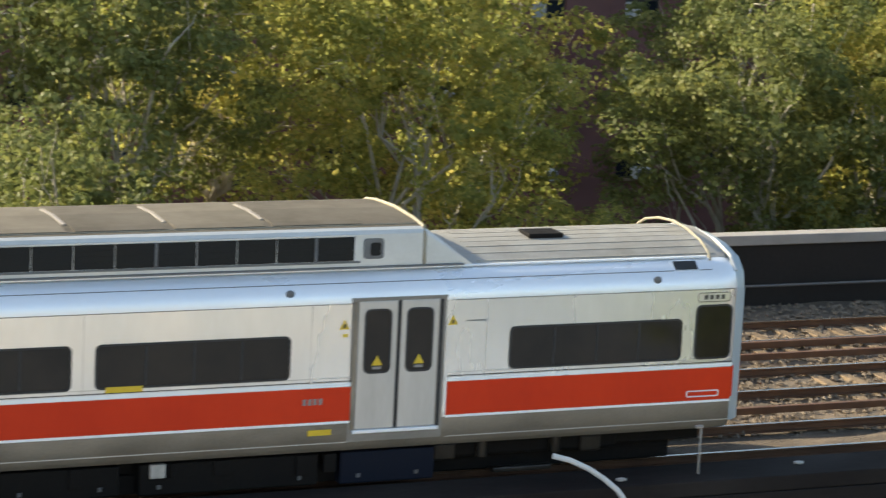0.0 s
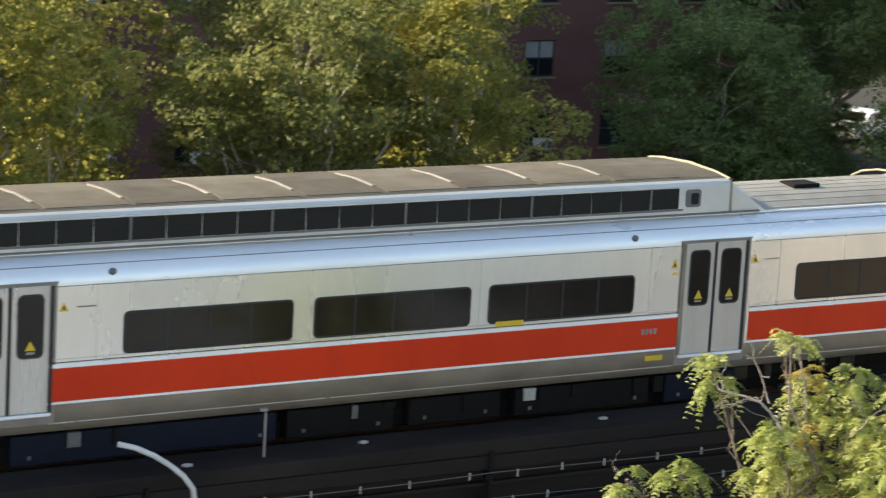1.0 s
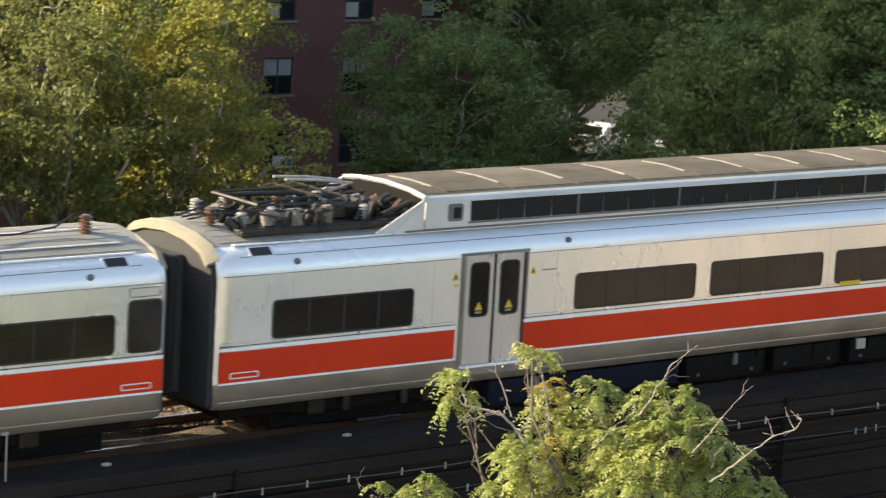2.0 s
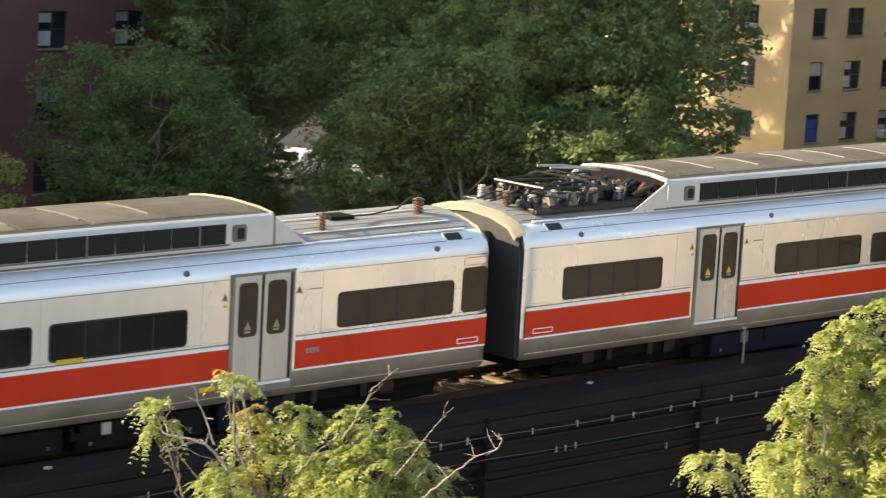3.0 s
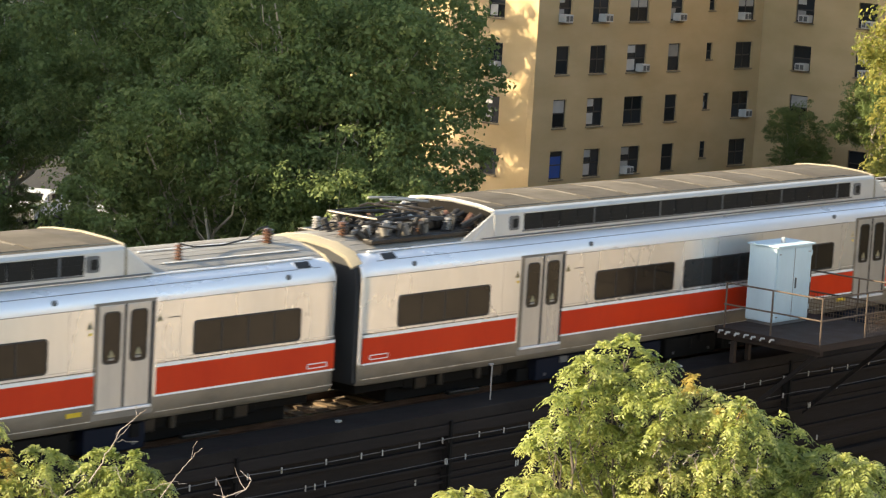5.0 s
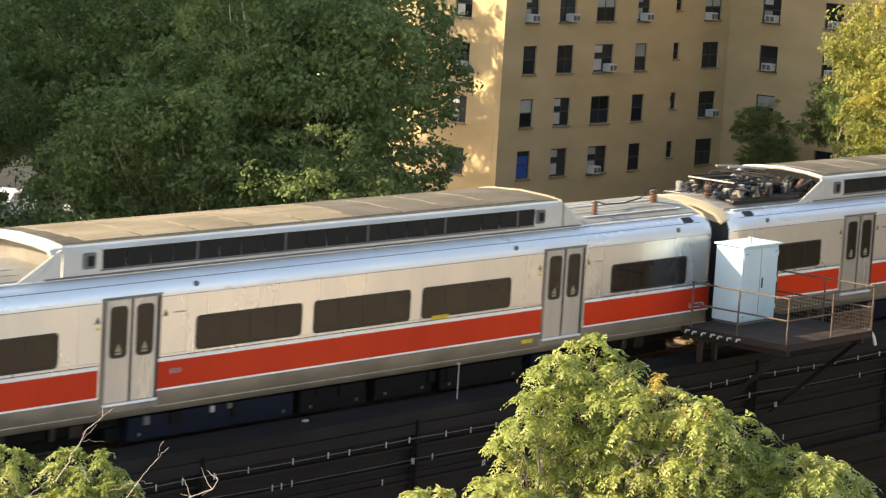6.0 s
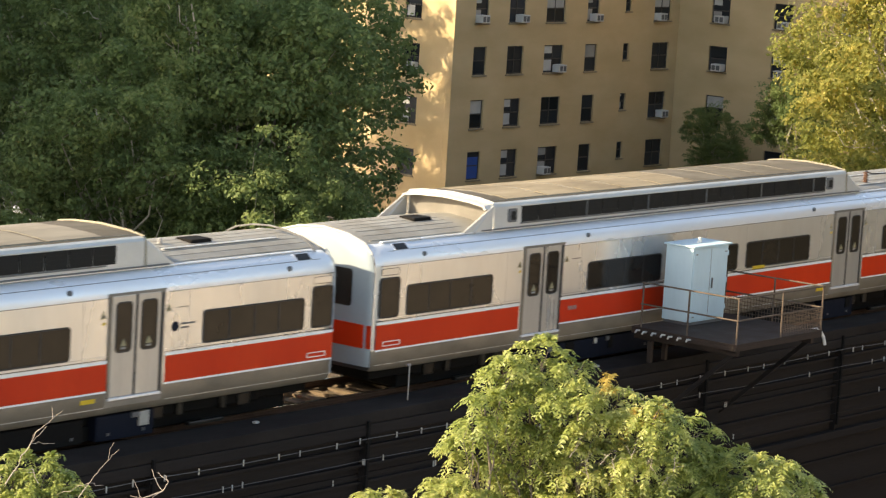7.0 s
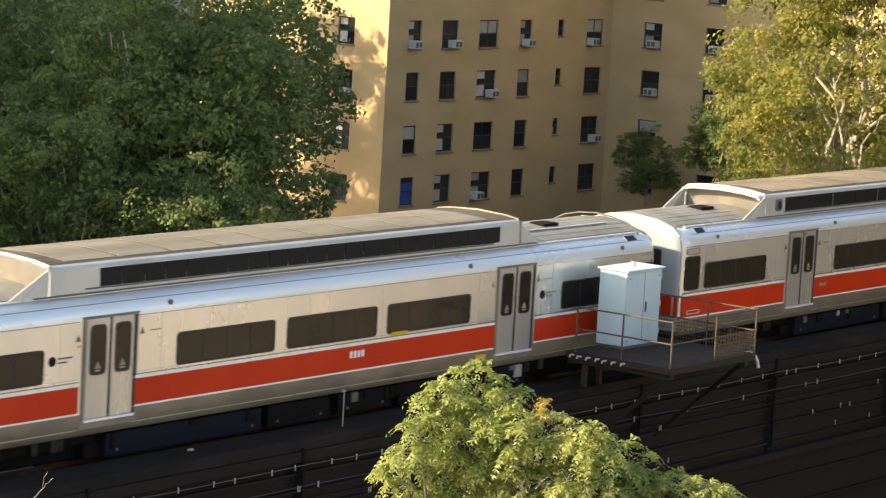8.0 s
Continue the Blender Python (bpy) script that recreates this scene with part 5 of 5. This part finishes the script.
def dead_twigs(bm, starts, rng, length, r):
    for st in starts:
        p = np.array(st, float)
        d = np.array([rng.uniform(-0.7, 0.7), rng.uniform(-0.5, 0.5), rng.uniform(0.4, 1.0)])
        pts = limb(bm, p, p + d * length * rng.uniform(0.7, 1.2), r, r * 0.4, rng, 0.05)
        for k in range(4):
            q = np.array(pts[2 + k])
            e = q + (d + rng.normal(size=3) * 0.7) * length * 0.4
            limb(bm, q, e, r * 0.45, r * 0.2, rng, 0.06)


def near_tree(name, label, lobes, base, fork, n, seed, twig_starts, rust=(), bare=()):
    t = thing(name, label, "tree", (0, 0, 0))
    full = [(x, y, z - 0.08, q, q, q * 0.8) for x, y, z, q in lobes]
    part("leaves", fronds("leaves", full, n, 0.34, LEAF_NEAR, seed), None, t, "light green feathery leaves")
    part("trunk", skeleton_mesh(full, base, fork, 0.11, seed + 9, TWIGBARK, 5), None, t, "grey trunk and branches")
    rng = np.random.default_rng(seed + 3)
    for st in twig_starts:
        bm = bmesh.new()
        dead_twigs(bm, [st], rng, 0.32, 0.007)
        part("dead_twig", bm, PALETWIG, t, "bare pale dead twig")
    for r0, *pts in bare:
        r0 *= 0.72
        bm = bmesh.new()
        for i in range(1, len(pts)):
            k = len(pts) - 1
            limb(bm, pts[i - 1], pts[i], r0 * (1 - 0.6 * (i - 1) / k), r0 * (1 - 0.6 * i / k), rng, 0.03)
            e = np.array(pts[i]) + rng.normal(size=3) * np.array([0.16, 0.16, 0.10]) + np.array([0, 0, 0.10])
            limb(bm, pts[i], e, min(r0 * 0.5, 0.009), 0.003, rng, 0.07)
            limb(bm, pts[i], e + rng.normal(size=3) * 0.2, min(r0 * 0.4, 0.007), 0.003, rng, 0.07)
        part("bare_branch", bm, PALETWIG, t, "bleached bare branch", True)
    if rust:
        part("dry_foliage", fronds("dry_foliage", [(x, y, z, q, q, q) for x, y, z, q in rust], 10, 0.2, LEAF_RUST, seed + 4, 6, 0.04, 8, 0.1), None, t, "orange dry foliage")


near_tree("leaning_tree", "light green feathery-leaved tree growing beside the viaduct",
          [(30.90, 23.05, 4.89, 0.39), (30.27, 23.10, 4.85, 0.28), (31.23, 22.70, 4.75, 0.28), (29.67, 23.03, 4.39, 0.32), (30.49, 22.89, 4.33, 0.48), (30.73, 22.25, 4.32, 0.48), (31.44, 22.10, 4.42, 0.34), (31.25, 21.34, 4.29, 0.38), (32.13, 21.31, 3.95, 0.36), (29.86, 23.38, 3.72, 0.35), (30.62, 23.02, 3.57, 0.58), (30.79, 22.18, 3.63, 0.60), (31.26, 21.56, 3.60, 0.57), (32.00, 21.23, 3.48, 0.45), (32.51, 20.97, 3.57, 0.39), (32.32, 20.24, 3.58, 0.39), (33.12, 20.18, 3.31, 0.38), (29.31, 24.42, 2.85, 0.28), (29.43, 23.17, 3.08, 0.48), (30.48, 22.56, 2.80, 0.66), (31.27, 21.79, 2.80, 0.70), (32.24, 21.06, 2.89, 0.55), (32.43, 20.44, 2.99, 0.47), (30.34, 21.79, 1.88, 1.38)],
          (30.5, 22.0, GROUND), (30.5, 22.2, -1.5), 680, 61, [(30.50, 21.64, 3.67), (30.62, 21.46, 3.54), (30.75, 21.35, 3.67), (30.81, 21.23, 3.45), (30.94, 21.11, 3.62), (31.03, 20.97, 3.44), (31.15, 20.88, 3.63), (30.23, 21.96, 3.74), (30.38, 21.72, 3.42), (30.55, 21.51, 3.39)], [(30.92, 21.84, 4.71, 0.12), (31.28, 21.37, 4.46, 0.20), (31.44, 21.14, 4.21, 0.22), (31.11, 21.51, 4.18, 0.20)])
near_tree("scrubby_tree", "sparse light green tree with bare dead twigs beside the viaduct",
          [(26.2, 31.1, 3.04, 0.20), (25.6, 32.1, 2.44, 0.27), (26.7, 31.2, 2.22, 0.30), (27.1, 30.6, 2.45, 0.33), (27.6, 30.0, 2.46, 0.35), (27.8, 29.6, 2.45, 0.35), (25.8, 30.7, 1.61, 0.41), (26.9, 31.0, 1.75, 0.49), (27.2, 30.2, 1.98, 0.48), (27.5, 29.5, 1.96, 0.51), (28.3, 29.5, 1.88, 0.35), (28.7, 29.3, 1.53, 0.32), (25.9, 31.1, 1.08, 0.33), (26.8, 30.8, 0.96, 0.59), (27.0, 29.6, 1.34, 0.62), (28.1, 29.4, 1.28, 0.57), (28.8, 28.8, 1.23, 0.32), (23.9, 31.8, 1.03, 0.23), (24.9, 31.8, 1.00, 0.33), (27.1, 30.2, -0.12, 1.43)],
          (26.3, 30.0, GROUND), (26.3, 30.0, -2.0), 380, 67, [(27.3, 29.2, 2.4), (27.7, 28.7, 1.7), (23.9, 32.1, 1.0), (28.3, 28.1, 1.0)], [(26.6, 31.1, 2.35, 0.25), (26.4, 30.6, 1.7, 0.25)],
          [(0.036, (25.9, 30.4, 1.5), (25.67, 30.68, 1.97), (25.49, 30.83, 2.21), (25.28, 31.0, 2.29), (25.05, 31.18, 2.33)),
           (0.012, (25.36, 30.93, 2.26), (25.18, 31.08, 2.15), (24.99, 31.23, 2.09)),
           (0.016, (25.58, 30.75, 2.21), (25.48, 30.84, 2.59), (25.37, 30.92, 2.85), (25.36, 30.93, 3.0)),
           (0.018, (26.0, 30.4, 2.2), (25.94, 30.45, 2.61), (25.88, 30.5, 2.91)),
           (0.012, (26.3, 28.8, 2.6), (26.54, 28.57, 3.2), (26.59, 28.53, 3.36), (26.75, 28.38, 3.55)),
           (0.012, (26.9, 28.3, 2.1), (27.15, 28.0, 2.66), (27.3, 27.85, 2.95)),
           (0.018, (27.1, 28.1, 1.7), (27.4, 27.75, 2.12), (27.68, 27.47, 2.46), (27.88, 27.27, 2.58), (27.93, 27.22, 2.71)),
           (0.010, (25.2, 28.5, 2.3), (25.33, 28.32, 2.58), (25.59, 28.09, 2.92))])


# ---- parked cars ----
def parked_car(x, y, turn, mat, label):
    c = thing("parked_car", label, "car", (x, y, GROUND), turn, "parked cars")
    prof = [(-2.2, 0.35), (-2.25, 0.8), (-2.0, 0.98), (-1.2, 1.05), (-0.6, 1.48), (0.9, 1.5), (1.7, 1.05), (2.2, 0.92), (2.25, 0.35)]
    bm = loft([[(a, -0.86, z) for a, z in prof], [(a, -0.80 if z > 1.2 else -0.88, z) for a, z in prof], [(a, 0.80 if z > 1.2 else 0.88, z) for a, z in prof], [(a, 0.86, z) for a, z in prof]])
    part("body", bm, mat, c, smooth=True)
    part("windscreen", loft([[(-1.14, q, 1.07), (-0.64, q * 0.92, 1.45), (-0.66, q * 0.92, 1.47), (-1.17, q, 1.09)] for q in (-0.7, 0.7)]), GLASS, c)
    part("rear_window", loft([[(1.64, q, 1.10), (0.98, q * 0.92, 1.46), (1.0, q * 0.92, 1.48), (1.67, q, 1.12)] for q in (-0.7, 0.7)]), GLASS, c)
    for s in (-1, 1):
        part("side_window", box((-0.5, s * 0.86, 1.08), (0.9, s * 0.89, 1.4), 0.02), GLASS, c)
        for a in (-1.4, 1.4):
            w = part("wheel", rod((a, s * 0.72, 0.33), (a, s * 0.92, 0.33), 0.33, seg=20), TYRE, c)
            part("rim", rod((a, s * 0.915, 0.33), (a, s * 0.93, 0.33), 0.2, seg=16), SHOULDER, w)
        part("headlamp", box((-2.24, s * 0.75, 0.7), (-2.16, s * 0.45, 0.82), 0.02), PORCELAIN, c)


parked_car(92.5, 106.0, 25, CARPAINT, "white parked car glimpsed under the trees")
parked_car(88.5, 108.0, 25, SILVERPAINT, "silver parked car glimpsed under the trees")
parked_car(96.5, 103.5, 25, CARPAINT, "white parked car glimpsed under the trees")

# ---- what moves ----
def motions():
    """The train rolls along the near track at about fourteen metres a second."""
    for car, offset in CARS:
        rows = []
        for i in range(9):
            t = i - 3.5
            rows.append((float(i), pose(41.622 + offset + 14.234 * t + 0.0197 * t * t, 39.667, 0)))
        walk(car, rows)


motions()
